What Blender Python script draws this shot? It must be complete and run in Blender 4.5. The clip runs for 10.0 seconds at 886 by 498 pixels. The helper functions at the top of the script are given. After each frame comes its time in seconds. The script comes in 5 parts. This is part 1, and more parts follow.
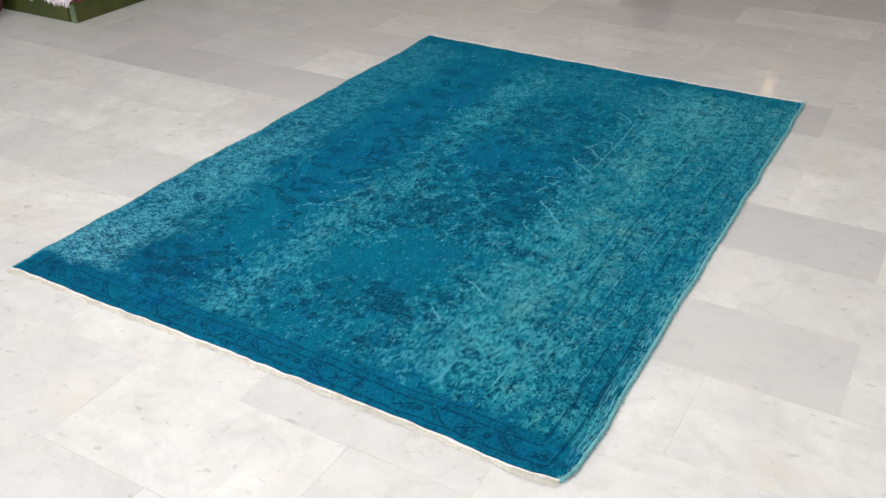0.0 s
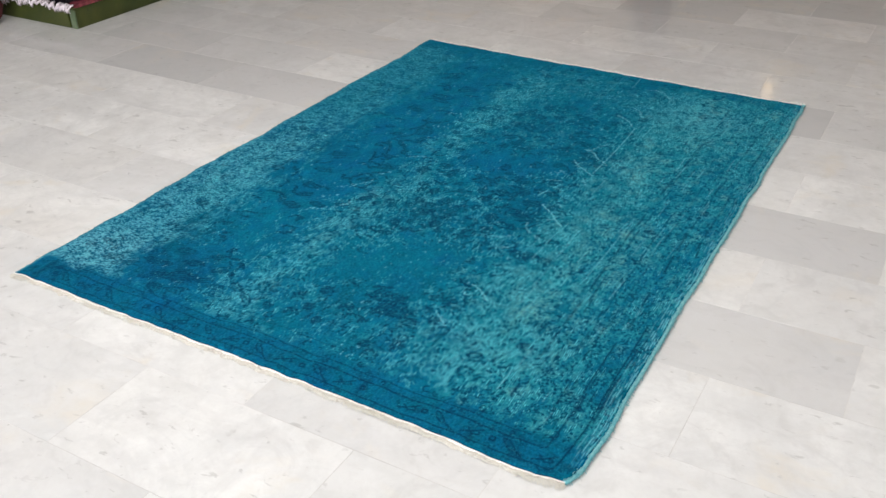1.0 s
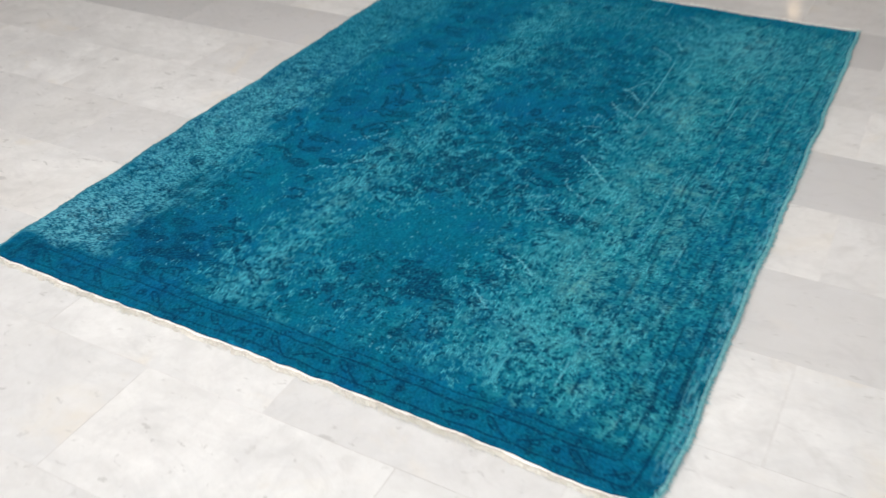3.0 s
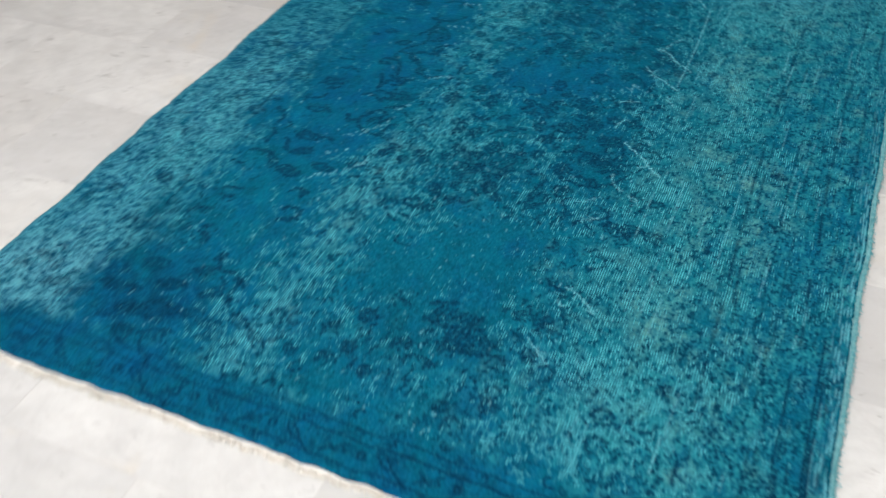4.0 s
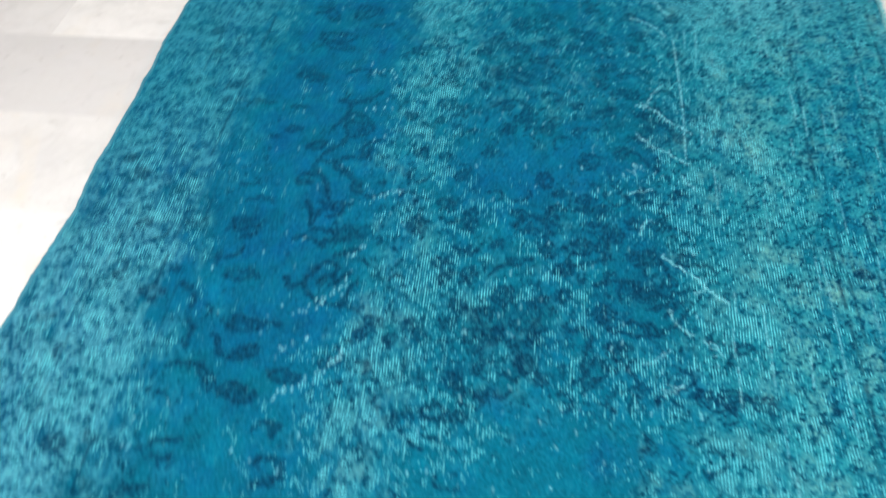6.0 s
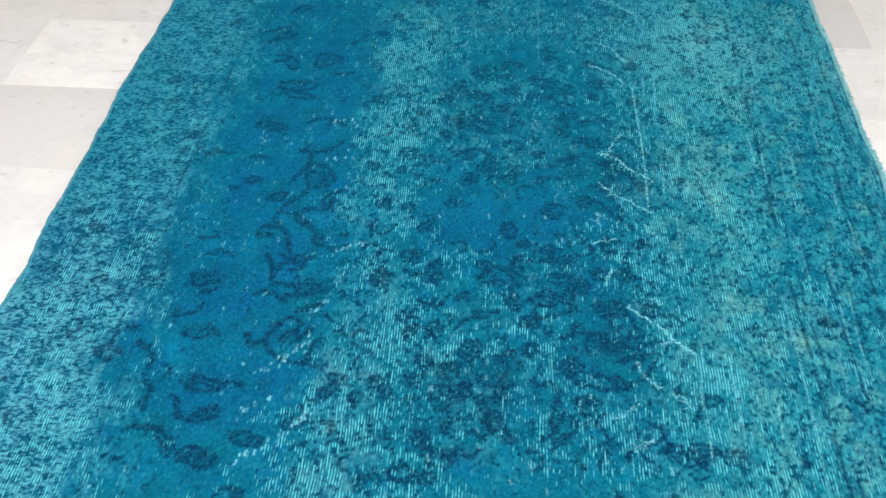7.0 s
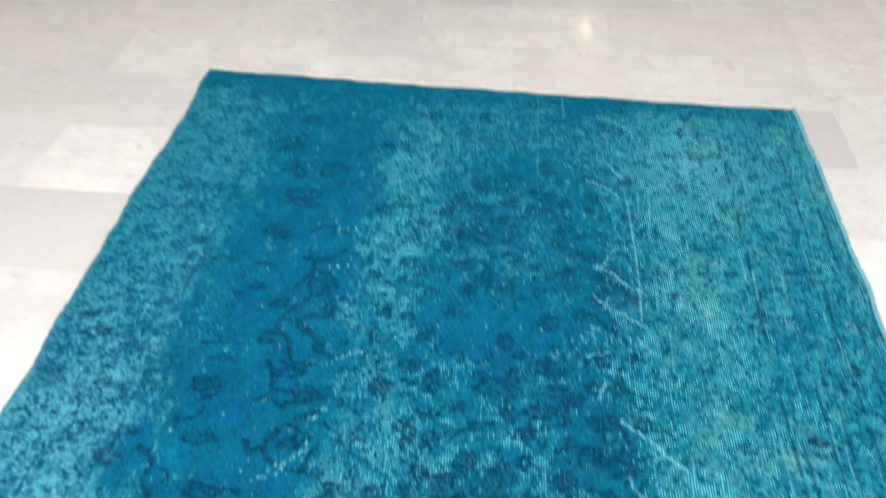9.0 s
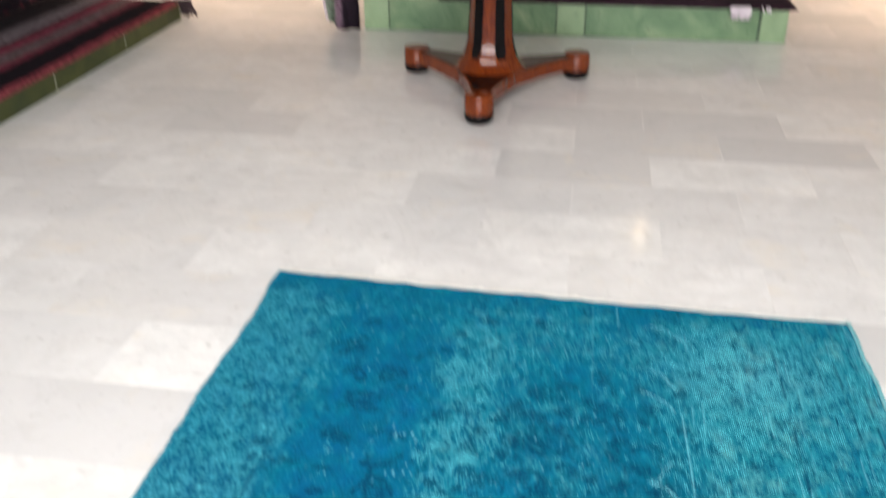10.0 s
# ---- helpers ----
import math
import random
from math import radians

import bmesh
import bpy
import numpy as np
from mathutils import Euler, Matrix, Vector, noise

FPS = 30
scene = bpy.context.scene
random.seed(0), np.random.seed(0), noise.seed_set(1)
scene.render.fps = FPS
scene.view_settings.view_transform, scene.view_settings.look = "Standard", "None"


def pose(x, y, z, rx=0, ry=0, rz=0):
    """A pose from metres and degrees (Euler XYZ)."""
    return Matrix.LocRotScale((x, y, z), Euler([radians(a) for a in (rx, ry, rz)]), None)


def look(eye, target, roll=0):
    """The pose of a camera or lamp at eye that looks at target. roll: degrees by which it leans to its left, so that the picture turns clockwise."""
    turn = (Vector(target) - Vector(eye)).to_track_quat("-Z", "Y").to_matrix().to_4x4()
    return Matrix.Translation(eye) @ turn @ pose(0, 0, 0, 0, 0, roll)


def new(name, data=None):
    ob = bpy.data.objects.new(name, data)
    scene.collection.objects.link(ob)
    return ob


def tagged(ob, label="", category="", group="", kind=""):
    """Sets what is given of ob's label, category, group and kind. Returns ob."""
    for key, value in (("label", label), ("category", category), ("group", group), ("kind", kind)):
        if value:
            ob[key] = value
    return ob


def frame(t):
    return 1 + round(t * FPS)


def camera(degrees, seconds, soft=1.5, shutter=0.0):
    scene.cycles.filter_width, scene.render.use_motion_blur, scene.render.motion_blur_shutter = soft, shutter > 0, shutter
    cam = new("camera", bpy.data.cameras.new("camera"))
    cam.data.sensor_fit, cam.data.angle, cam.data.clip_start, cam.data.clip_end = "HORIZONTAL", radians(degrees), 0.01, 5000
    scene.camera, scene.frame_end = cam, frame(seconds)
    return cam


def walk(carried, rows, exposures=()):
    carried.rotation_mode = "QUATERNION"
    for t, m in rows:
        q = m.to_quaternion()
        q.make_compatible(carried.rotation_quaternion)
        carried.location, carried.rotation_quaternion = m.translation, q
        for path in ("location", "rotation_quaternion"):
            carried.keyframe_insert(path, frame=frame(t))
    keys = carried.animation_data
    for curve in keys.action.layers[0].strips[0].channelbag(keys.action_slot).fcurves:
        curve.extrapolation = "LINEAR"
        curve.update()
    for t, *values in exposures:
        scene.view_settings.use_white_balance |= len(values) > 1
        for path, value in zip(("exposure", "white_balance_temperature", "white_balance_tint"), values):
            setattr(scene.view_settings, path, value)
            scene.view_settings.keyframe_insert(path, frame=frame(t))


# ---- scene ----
cam = camera(51.1, 10.0, soft=1.45, shutter=0.9)
PATH = [
    (0, (0.316, -1.504, 1.375), (-0.528, -0.009, 0.347), -1.0),
    (0.5, (0.312, -1.508, 1.376), (-0.532, -0.012, 0.35), -1.2),
    (1, (0.307, -1.514, 1.376), (-0.536, -0.014, 0.356), -1.2),
    (1.5, (0.289, -1.521, 1.374), (-0.55, -0.015, 0.359), -1.3),
    (2, (0.237, -1.524, 1.364), (-0.586, -0.011, 0.346), -1.1),
    (2.5, (0.159, -1.466, 1.335), (-0.622, 0.026, 0.256), -1.1),
    (2.7, (0.115, -1.394, 1.324), (-0.668, 0.073, 0.212), -1.5),
    (3.8, (-0.229, -0.978, 1.305), (-0.928, 0.364, -0.003), -3.8),
    (4, (-0.316, -0.91, 1.295), (-0.957, 0.437, -0.038), -3.9),
    (4.5, (-0.463, -0.738, 1.262), (-0.995, 0.608, -0.118), -4.8),
    (5, (-0.597, -0.521, 1.245), (-1.038, 0.796, -0.195), -5.3),
    (5.5, (-0.733, -0.388, 1.243), (-1.066, 0.937, -0.218), -3.4),
    (6, (-0.922, -0.309, 1.256), (-1.104, 1.058, -0.193), -2.4),
    (6.2, (-0.953, -0.29, 1.255), (-1.088, 1.106, -0.17), -2.2),
    (7.5, (-0.927, -0.268, 1.275), (-1.013, 1.172, -0.11), -0.1),
    (8, (-0.924, -0.276, 1.286), (-1.005, 1.202, -0.059), 0.6),
    (8.5, (-0.929, -0.278, 1.301), (-1.01, 1.227, -0.014), 0.8),
    (9, (-0.932, -0.282, 1.322), (-1.038, 1.277, 0.074), 0.7),
    (9.5, (-0.932, -0.284, 1.366), (-1.108, 1.377, 0.266), 0.2),
    (9.7, (-0.934, -0.292, 1.386), (-1.136, 1.412, 0.357), 0.1),
    (10, (-0.933, -0.305, 1.411), (-1.182, 1.453, 0.49), -0.1),
]
EXPOSURES = [(0, -0.54), (2.5, -0.55), (4.5, -0.57), (5.0, -0.31), (5.5, -0.02), (6.0, 0.09), (8.0, 0.12), (9.0, 0.16), (9.5, 0.20), (10, 0.27)]
WATT_FRONT, WATT_FILL, WATT_BACK = 412.0, 98.0, 14.0
PALE_AMT = 0.86
walk(cam, [(t, look(e, a, r)) for t, e, a, r in PATH], exposures=EXPOSURES)

# ---- world and lights ----
world = bpy.data.worlds.new("sky_world")
scene.world = world
world.use_nodes = True
wn = world.node_tree
sky = wn.nodes.new("ShaderNodeTexSky")
sky.sky_type, sky.sun_disc = "NISHITA", False
sky.sun_elevation, sky.sun_rotation = radians(42), radians(200)
wn.links.new(sky.outputs[0], wn.nodes["Background"].inputs[0])
wn.nodes["Background"].inputs[1].default_value = 0.12


def area_lamp(name, m, sx, sy, watts, colour):
    d = bpy.data.lights.new(name, "AREA")
    d.shape, d.size, d.size_y, d.energy, d.color = "RECTANGLE", sx, sy, watts, colour
    ob = new(name, d)
    ob.matrix_world = m
    return ob


# daylight through the shop front, an added overhead fill, warm lamps at the back
area_lamp("shop_front_light", look((-0.9, -4.62, 1.75), (-0.9, 1.0, 0.4)), 5.6, 2.5, WATT_FRONT, (0.97, 0.985, 1.0))
area_lamp("overhead_fill_light", look((-0.9, 0.3, 3.22), (-0.9, 0.3, 0)), 2.4, 1.2, WATT_FILL, (1.0, 0.97, 0.94))
for lx in (-3.3, 1.5):
    lamp_back = area_lamp("ceiling_light_back", look((lx, 6.4, 3.22), (lx, 6.4, 0)), 0.5, 0.5, WATT_BACK, (1.0, 0.70, 0.48))
    lamp_back.data.spread = radians(60)


# ---- materials ----
class Mat:
    """A node material with a few short ways to add nodes."""

    def __init__(self, name, rough=0.5, metal=0.0):
        self.m = bpy.data.materials.new(name)
        self.m.use_nodes = True
        self.t = self.m.node_tree
        self.b = self.t.nodes["Principled BSDF"]
        self.b.inputs["Roughness"].default_value = rough
        self.b.inputs["Metallic"].default_value = metal

    def node(self, kind, **sockets):
        n = self.t.nodes.new(kind)
        for k, v in sockets.items():
            s = n.inputs[k.replace("_", " ")]
            if isinstance(v, bpy.types.NodeSocket):
                self.t.links.new(v, s)
            else:
                s.default_value = v
        return n

    def to(self, out, socket):
        self.t.links.new(out, self.b.inputs[socket])

    def math(self, op, a, b=0.0):
        n = self.t.nodes.new("ShaderNodeMath")
        n.operation = op
        for s, v in zip(n.inputs, (a, b)):
            if isinstance(v, bpy.types.NodeSocket):
                self.t.links.new(v, s)
            else:
                s.default_value = v
        return n.outputs[0]

    def mix(self, f, a, b, mode="MIX"):
        n = self.t.nodes.new("ShaderNodeMix")
        n.data_type, n.blend_type = "RGBA", mode
        for s, v in ((n.inputs[0], f), (n.inputs[6], a), (n.inputs[7], b)):
            if isinstance(v, bpy.types.NodeSocket):
                self.t.links.new(v, s)
            else:
                s.default_value = v if s.type == "VALUE" else (*v, 1.0)
        return n.outputs[2]

    def ramp(self, f, stops):
        n = self.t.nodes.new("ShaderNodeValToRGB")
        self.t.links.new(f, n.inputs[0])
        e = n.color_ramp.elements
        while len(e) < len(stops):
            e.new(0.5)
        for el, (p, c) in zip(e, stops):
            el.position, el.color = p, ((*c, 1.0) if isinstance(c, tuple) else (c, c, c, 1.0))
        return n.outputs[0]

    def noise(self, vec, scale, detail=3.0, rough=0.55, dist=0.0):
        n = self.node("ShaderNodeTexNoise", Scale=scale, Detail=detail, Roughness=rough, Distortion=dist)
        if vec is not None:
            self.t.links.new(vec, n.inputs["Vector"])
        return n.outputs["Fac"]

    def coords(self):
        return self.t.nodes.new("ShaderNodeTexCoord").outputs["Object"]

    def position(self):
        return self.t.nodes.new("ShaderNodeNewGeometry").outputs["Position"]

    def bump(self, height, strength, dist=0.002):
        n = self.node("ShaderNodeBump", Height=height, Strength=strength, Distance=dist)
        self.to(n.outputs[0], "Normal")


def marble(name, island):
    """White veined marble; each slab its own tone and its own cut of the vein."""
    k = Mat(name, 0.2)
    pos = k.position()
    if island:
        rnd = k.t.nodes.new("ShaderNodeNewGeometry").outputs["Random Per Island"]
        tone = k.math("MULTIPLY", k.math("POWER", rnd, 1.6), 0.8)
    else:
        info = k.t.nodes.new("ShaderNodeObjectInfo")
        rnd = info.outputs["Random"]
        sep = k.node("ShaderNodeSeparateColor", Color=info.outputs["Color"])
        tone = sep.outputs[0]
    shift = k.node("ShaderNodeCombineXYZ", X=k.math("MULTIPLY", rnd, 37.0), Y=k.math("MULTIPLY", rnd, 91.0), Z=k.math("MULTIPLY", rnd, 13.0))
    va = k.t.nodes.new("ShaderNodeVectorMath")
    va.operation = "ADD"
    k.t.links.new(pos, va.inputs[0])
    k.t.links.new(shift.outputs[0], va.inputs[1])
    v = va.outputs[0]
    cloud = k.noise(v, 2.6, 4.0, 0.6, 1.2)
    fine = k.noise(v, 14.0, 4.0, 0.65, 0.6)
    vein = k.ramp(k.math("ABSOLUTE", k.math("SUBTRACT", k.noise(v, 1.7, 5.0, 0.62, 1.8), 0.5)), [(0.0, 1.0), (0.035, 0.25), (0.12, 0.0)])
    fleck = k.node("ShaderNodeMapping", Vector=v, Scale=(22.0, 40.0, 30.0))
    spots = k.ramp(k.noise(fleck.outputs[0], 1.0, 3.0, 0.6, 0.5), [(0.0, 1.0), (0.29, 0.8), (0.37, 0.0)])
    clus = k.ramp(k.noise(v, 5.0, 2.0), [(0.34, 0.0), (0.50, 1.0)])
    spots = k.math("MULTIPLY", spots, clus)
    base = k.mix(tone, (0.81, 0.80, 0.784), (0.53, 0.52, 0.522))
    base = k.mix(k.math("MULTIPLY", k.ramp(cloud, [(0.36, 0.0), (0.68, 1.0)]), 0.50), base, (0.57, 0.567, 0.562))
    lay = k.node("ShaderNodeMapping", Vector=v, Scale=(1.6, 9.0, 1.6))
    streak = k.ramp(k.noise(lay.outputs[0], 1.0, 4.0, 0.6, 0.7), [(0.46, 0.0), (0.70, 1.0)])
    base = k.mix(k.math("MULTIPLY", streak, 0.26), base, (0.56, 0.55, 0.55))
    warm = k.ramp(k.noise(v, 1.1, 2.0), [(0.5, 0.0), (0.75, 1.0)])
    base = k.mix(k.math("MULTIPLY", warm, 0.38), base, (0.74, 0.70, 0.645))
    base = k.mix(k.math("MULTIPLY", vein, 0.13), base, (0.40, 0.40, 0.41))
    base = k.mix(k.math("MULTIPLY", k.ramp(fine, [(0.40, 0.0), (0.72, 1.0)]), 0.38), base, (0.59, 0.575, 0.556))
    grit = k.noise(v, 55.0, 4.0, 0.7, 0.4)
    base = k.mix(k.math("MULTIPLY", k.ramp(grit, [(0.46, 0.0), (0.74, 1.0)]), 0.22), base, (0.56, 0.54, 0.52))
    stain = k.math("MULTIPLY", k.ramp(k.noise(v, 3.3, 3.0, 0.6, 0.8), [(0.58, 0.0), (0.72, 1.0)]), k.ramp(fine, [(0.35, 0.3), (0.65, 1.0)]))
    base = k.mix(k.math("MULTIPLY", stain, 0.5), base, (0.74, 0.66, 0.54))
    blot = k.ramp(k.noise(v, 8.0, 4.0, 0.65, 0.9), [(0.55, 0.0), (0.72, 1.0)])
    base = k.mix(k.math("MULTIPLY", blot, 0.34), base, (0.50, 0.485, 0.475))
    base = k.mix(k.math("MULTIPLY", spots, 0.52), base, (0.34, 0.325, 0.31))
    k.to(base, "Base Color")
    k.to(k.ramp(k.noise(pos, 5.0, 4.0), [(0.3, 0.09), (0.75, 0.19)]), "Roughness")
    k.b.inputs["IOR"].default_value = 1.58
    k.bump(k.noise(v, 9.0, 3.0), 0.05, 0.002)
    return k.m


def simple(name, c1, c2, scale, rough=0.5, bump=0.1, metal=0.0, fine=None, dist=0.002):
    k = Mat(name, rough, metal)
    v = k.coords()
    f = k.ramp(k.noise(v, scale, 5.0, 0.6, 0.4), [(0.3, 0.0), (0.72, 1.0)])
    col = k.mix(f, c1, c2)
    g = k.noise(v, fine or scale * 9.0, 3.0)
    col = k.mix(k.math("MULTIPLY", k.ramp(g, [(0.4, 0.0), (0.8, 1.0)]), 0.35), col, tuple(x * 0.6 for x in c1))
    k.to(col, "Base Color")
    k.bump(g, bump, dist)
    return k.m


M_TILE = marble("white_marble", False)
M_TILE_FAR = marble("white_marble_far", True)
M_GROUT = simple("grout", (0.46, 0.44, 0.42), (0.78, 0.765, 0.745), 2.2, 0.5, 0.1)
# paint of the unseen side walls, kept dim to hold down bounced light
M_PLASTER = simple("wall_plaster", (0.42, 0.38, 0.345), (0.46, 0.42, 0.385), 1.3, 0.8, 0.12)
# paint of the unseen back wall, pale and warm for the floor to mirror
M_WARM_WALL = simple("warm_wall_paint", (0.56, 0.47, 0.39), (0.62, 0.53, 0.44), 1.3, 0.8, 0.12)
M_CEIL = simple("ceiling_paint", (0.62, 0.61, 0.60), (0.66, 0.65, 0.64), 1.5, 0.85, 0.08)
M_FRAME = simple("window_frame_paint", (0.30, 0.29, 0.28), (0.36, 0.35, 0.33), 4.0, 0.4, 0.05)
M_CREAM = simple("cotton_fringe", (0.78, 0.76, 0.71), (0.62, 0.58, 0.50), 18.0, 0.95, 0.6, fine=420.0)
# cotton web of the near end, the edge's soft shadow put into its beige
M_WEB_SHADED = simple("shaded_cotton_web", (0.70, 0.65, 0.585), (0.50, 0.455, 0.40), 30.0, 0.95, 0.7, fine=480.0)
M_WHITE_FRINGE = simple("white_fringe", (0.84, 0.76, 0.81), (0.60, 0.50, 0.57), 20.0, 0.95, 0.5, fine=300.0)
M_BLACK = simple("black_lacquer", (0.005, 0.0045, 0.005), (0.008, 0.007, 0.007), 5.0, 0.10, 0.01)
for node in M_BLACK.node_tree.nodes:
    if node.type == "BSDF_PRINCIPLED":
        node.inputs["Specular IOR Level"].default_value = 0.10
M_BULB = Mat("warm_bulb")
M_BULB.b.inputs["Emission Color"].default_value = (1.0, 0.66, 0.32, 1)
M_BULB.b.inputs["Emission Strength"].default_value = 4.5
M_BULB = M_BULB.m
M_BRASS = simple("dull_brass", (0.55, 0.40, 0.18), (0.45, 0.32, 0.14), 8.0, 0.35, 0.05, 1.0)
M_GLASSY = Mat("window_glass", 0.02)
M_GLASSY.b.inputs["Transmission Weight"].default_value = 1.0
M_GLASSY = M_GLASSY.m


def mahogany():
    k = Mat("mahogany", 0.12)
    v = k.coords()
    st = k.node("ShaderNodeMapping", Vector=v, Scale=(9.0, 9.0, 1.6))
    g = k.noise(st.outputs[0], 4.0, 6.0, 0.65, 1.4)
    col = k.ramp(g, [(0.25, (0.060, 0.009, 0.003)), (0.5, (0.130, 0.022, 0.004)), (0.78, (0.22, 0.046, 0.007))])
    k.to(col, "Base Color")
    k.b.inputs["Specular IOR Level"].default_value = 0.4
    k.bump(k.noise(st.outputs[0], 22.0, 3.0), 0.05, 0.001)
    return k.m


M_WOOD = mahogany()


def green_stone(name, c1, c2, c3, rough):
    """Mottled green cladding with pale clouds and dark pits."""
    k = Mat(name, rough)
    v = k.position()
    f = k.noise(v, 5.0, 5.0, 0.62, 0.9)
    col = k.ramp(f, [(0.28, c1), (0.52, c2), (0.75, c3)])
    pit = k.ramp(k.noise(v, 26.0, 2.0), [(0.0, 1.0), (0.27, 0.8), (0.33, 0.0)])
    col = k.mix(k.math("MULTIPLY", pit, 0.6), col, tuple(x * 0.35 for x in c1))
    k.to(col, "Base Color")
    k.bump(k.noise(v, 30.0, 3.0), 0.08, 0.002)
    return k.m


M_GREEN = green_stone("pale_green_panel", (0.060, 0.135, 0.058), (0.135, 0.225, 0.112), (0.25, 0.325, 0.185), 0.4)
M_GREEN_POST = green_stone("pale_green_post", (0.19, 0.285, 0.15), (0.24, 0.34, 0.19), (0.29, 0.38, 0.225), 0.4)
M_OLIVE = green_stone("olive_green_panel", (0.022, 0.036, 0.006), (0.045, 0.056, 0.008), (0.075, 0.085, 0.016), 0.5)
M_CORNER = green_stone("worn_green_post", (0.05, 0.085, 0.04), (0.10, 0.14, 0.075), (0.20, 0.24, 0.16), 0.4)
M_COTTON = simple("white_cotton", (0.86, 0.85, 0.82), (0.72, 0.70, 0.66), 18.0, 0.95, 0.5, fine=400.0)
M_JOINT = simple("pale_joint", (0.24, 0.25, 0.17), (0.32, 0.32, 0.24), 14.0, 0.6, 0.1)
M_DARK_JOINT = simple("dark_joint", (0.03, 0.06, 0.035), (0.05, 0.08, 0.05), 14.0, 0.7, 0.1)


def striped_wool(name, stops, span, axis, wander=0.08):
    """Woollen pile in stripes along a carpet, worn and mottled."""
    k = Mat(name, 0.95)
    k.b.inputs["Specular IOR Level"].default_value = 0.04
    v = k.coords()
    sep = k.node("ShaderNodeSeparateXYZ", Vector=v)
    w = k.math("MULTIPLY", k.math("SUBTRACT", k.noise(v, 22.0, 3.0), 0.5), wander)
    d = k.math("DIVIDE", k.math("ADD", sep.outputs[axis], w), span)
    col = k.ramp(d, stops)
    col.node.color_ramp.interpolation = "LINEAR"
    rows = k.node("ShaderNodeMapping", Vector=v, Scale=(42.0, 26.0, 30.0))
    n = k.noise(rows.outputs[0], 1.0, 4.0, 0.75)
    col = k.mix(k.math("MULTIPLY", k.ramp(n, [(0.40, 0.0), (0.66, 1.0)]), 0.72), col, (0.018, 0.013, 0.017))
    k.to(col, "Base Color")
    k.bump(k.noise(v, 60.0, 4.0), 1.0, 0.02)
    return k.m


def rug_pile():
    """Overdyed wool: the dye from the mesh's colour; bare warps show as pale broken threads where the pile is gone."""
    k = Mat("overdyed_wool", 0.9)
    at = k.t.nodes.new("ShaderNodeAttribute")
    at.attribute_name = "dye"
    bare_warp = k.t.nodes.new("ShaderNodeAttribute")
    bare_warp.attribute_name = "bare_warp"
    v = k.coords()
    sep = k.node("ShaderNodeSeparateXYZ", Vector=v)
    wob = k.math("MULTIPLY", k.noise(v, 7.0, 2.0), 0.012)
    turn = k.math("DIVIDE", k.math("ADD", sep.outputs[0], wob), WARP)
    warp = k.ramp(k.math("MULTIPLY", k.math("ADD", k.math("SINE", k.math("MULTIPLY", turn, 2 * math.pi)), 1.0), 0.5), [(0.35, 0.0), (0.80, 1.0)])
    thread = k.math("FLOOR", k.math("SUBTRACT", turn, 0.75))
    # each thread breaks off by itself, and whole clumps of threads together
    own = k.node("ShaderNodeCombineXYZ", X=k.math("MULTIPLY", thread, 3.71), Y=k.math("MULTIPLY", sep.outputs[1], 62.0), Z=k.math("MULTIPLY", thread, 1.93))
    alone = k.noise(own.outputs[0], 1.0, 1.0)
    clump = k.node("ShaderNodeMapping", Vector=v, Scale=(52.0, 60.0, 50.0))
    together = k.noise(clump.outputs[0], 1.0, 3.0, 0.62)
    lot = k.math("ADD", k.math("MULTIPLY", alone, 0.62), k.math("MULTIPLY", together, 0.50))
    lot = k.math("ADD", lot, k.math("MULTIPLY", k.math("SUBTRACT", bare_warp.outputs["Fac"], 0.5), 0.36))
    shown = k.math("MULTIPLY", warp, k.ramp(lot, [(0.55, 0.0), (0.68, 0.7), (0.80, 1.0)]))
    # knot hollows shaded and tips lit by colour, along with the bump
    knots = k.node("ShaderNodeMapping", Vector=v, Scale=(190.0, 150.0, 150.0))
    kn = k.noise(knots.outputs[0], 1.0, 3.0, 0.62)
    col = k.mix(k.math("MULTIPLY", k.ramp(kn, [(0.30, 1.0), (0.50, 0.0)]), 0.38), at.outputs["Color"], (0.0, 0.022, 0.048))
    col = k.mix(k.math("MULTIPLY", k.ramp(kn, [(0.52, 0.0), (0.72, 1.0)]), 0.22), col, (0.03, 0.30, 0.37))
    # shade in the valley beside each bare thread, put into the colour
    gap = k.math("MULTIPLY", k.math("SUBTRACT", 1.0, warp), k.ramp(lot, [(0.50, 0.0), (0.66, 1.0)]))
    col = k.mix(k.math("MULTIPLY", gap, 0.32), col, (0.0, 0.055, 0.085))
    col = k.mix(k.math("MULTIPLY", shown, 0.68), col, (0.12, 0.60, 0.68))
    k.to(col, "Base Color")
    k.b.inputs["Specular IOR Level"].default_value = 0.05
    k.b.inputs["Sheen Weight"].default_value = 0.34
    k.b.inputs["Sheen Roughness"].default_value = 0.45
    k.b.inputs["Sheen Tint"].default_value = (0.008, 0.52, 0.82, 1)
    k.bump(k.math("ADD", k.math("MULTIPLY", shown, 0.6), kn), 0.40, 0.003)
    return k.m


WARP = 0.0048  # from one warp thread to the next
M_RUG = rug_pile()
M_SELV = simple("dyed_selvedge", (0.07, 0.32, 0.38), (0.26, 0.54, 0.56), 90.0, 0.95, 1.0, fine=420.0)


# a darker tone for the left edge cord
M_SELV_DARK = simple("left_selvedge", (0.02, 0.17, 0.25), (0.07, 0.30, 0.38), 60.0, 0.95, 0.8, fine=420.0)


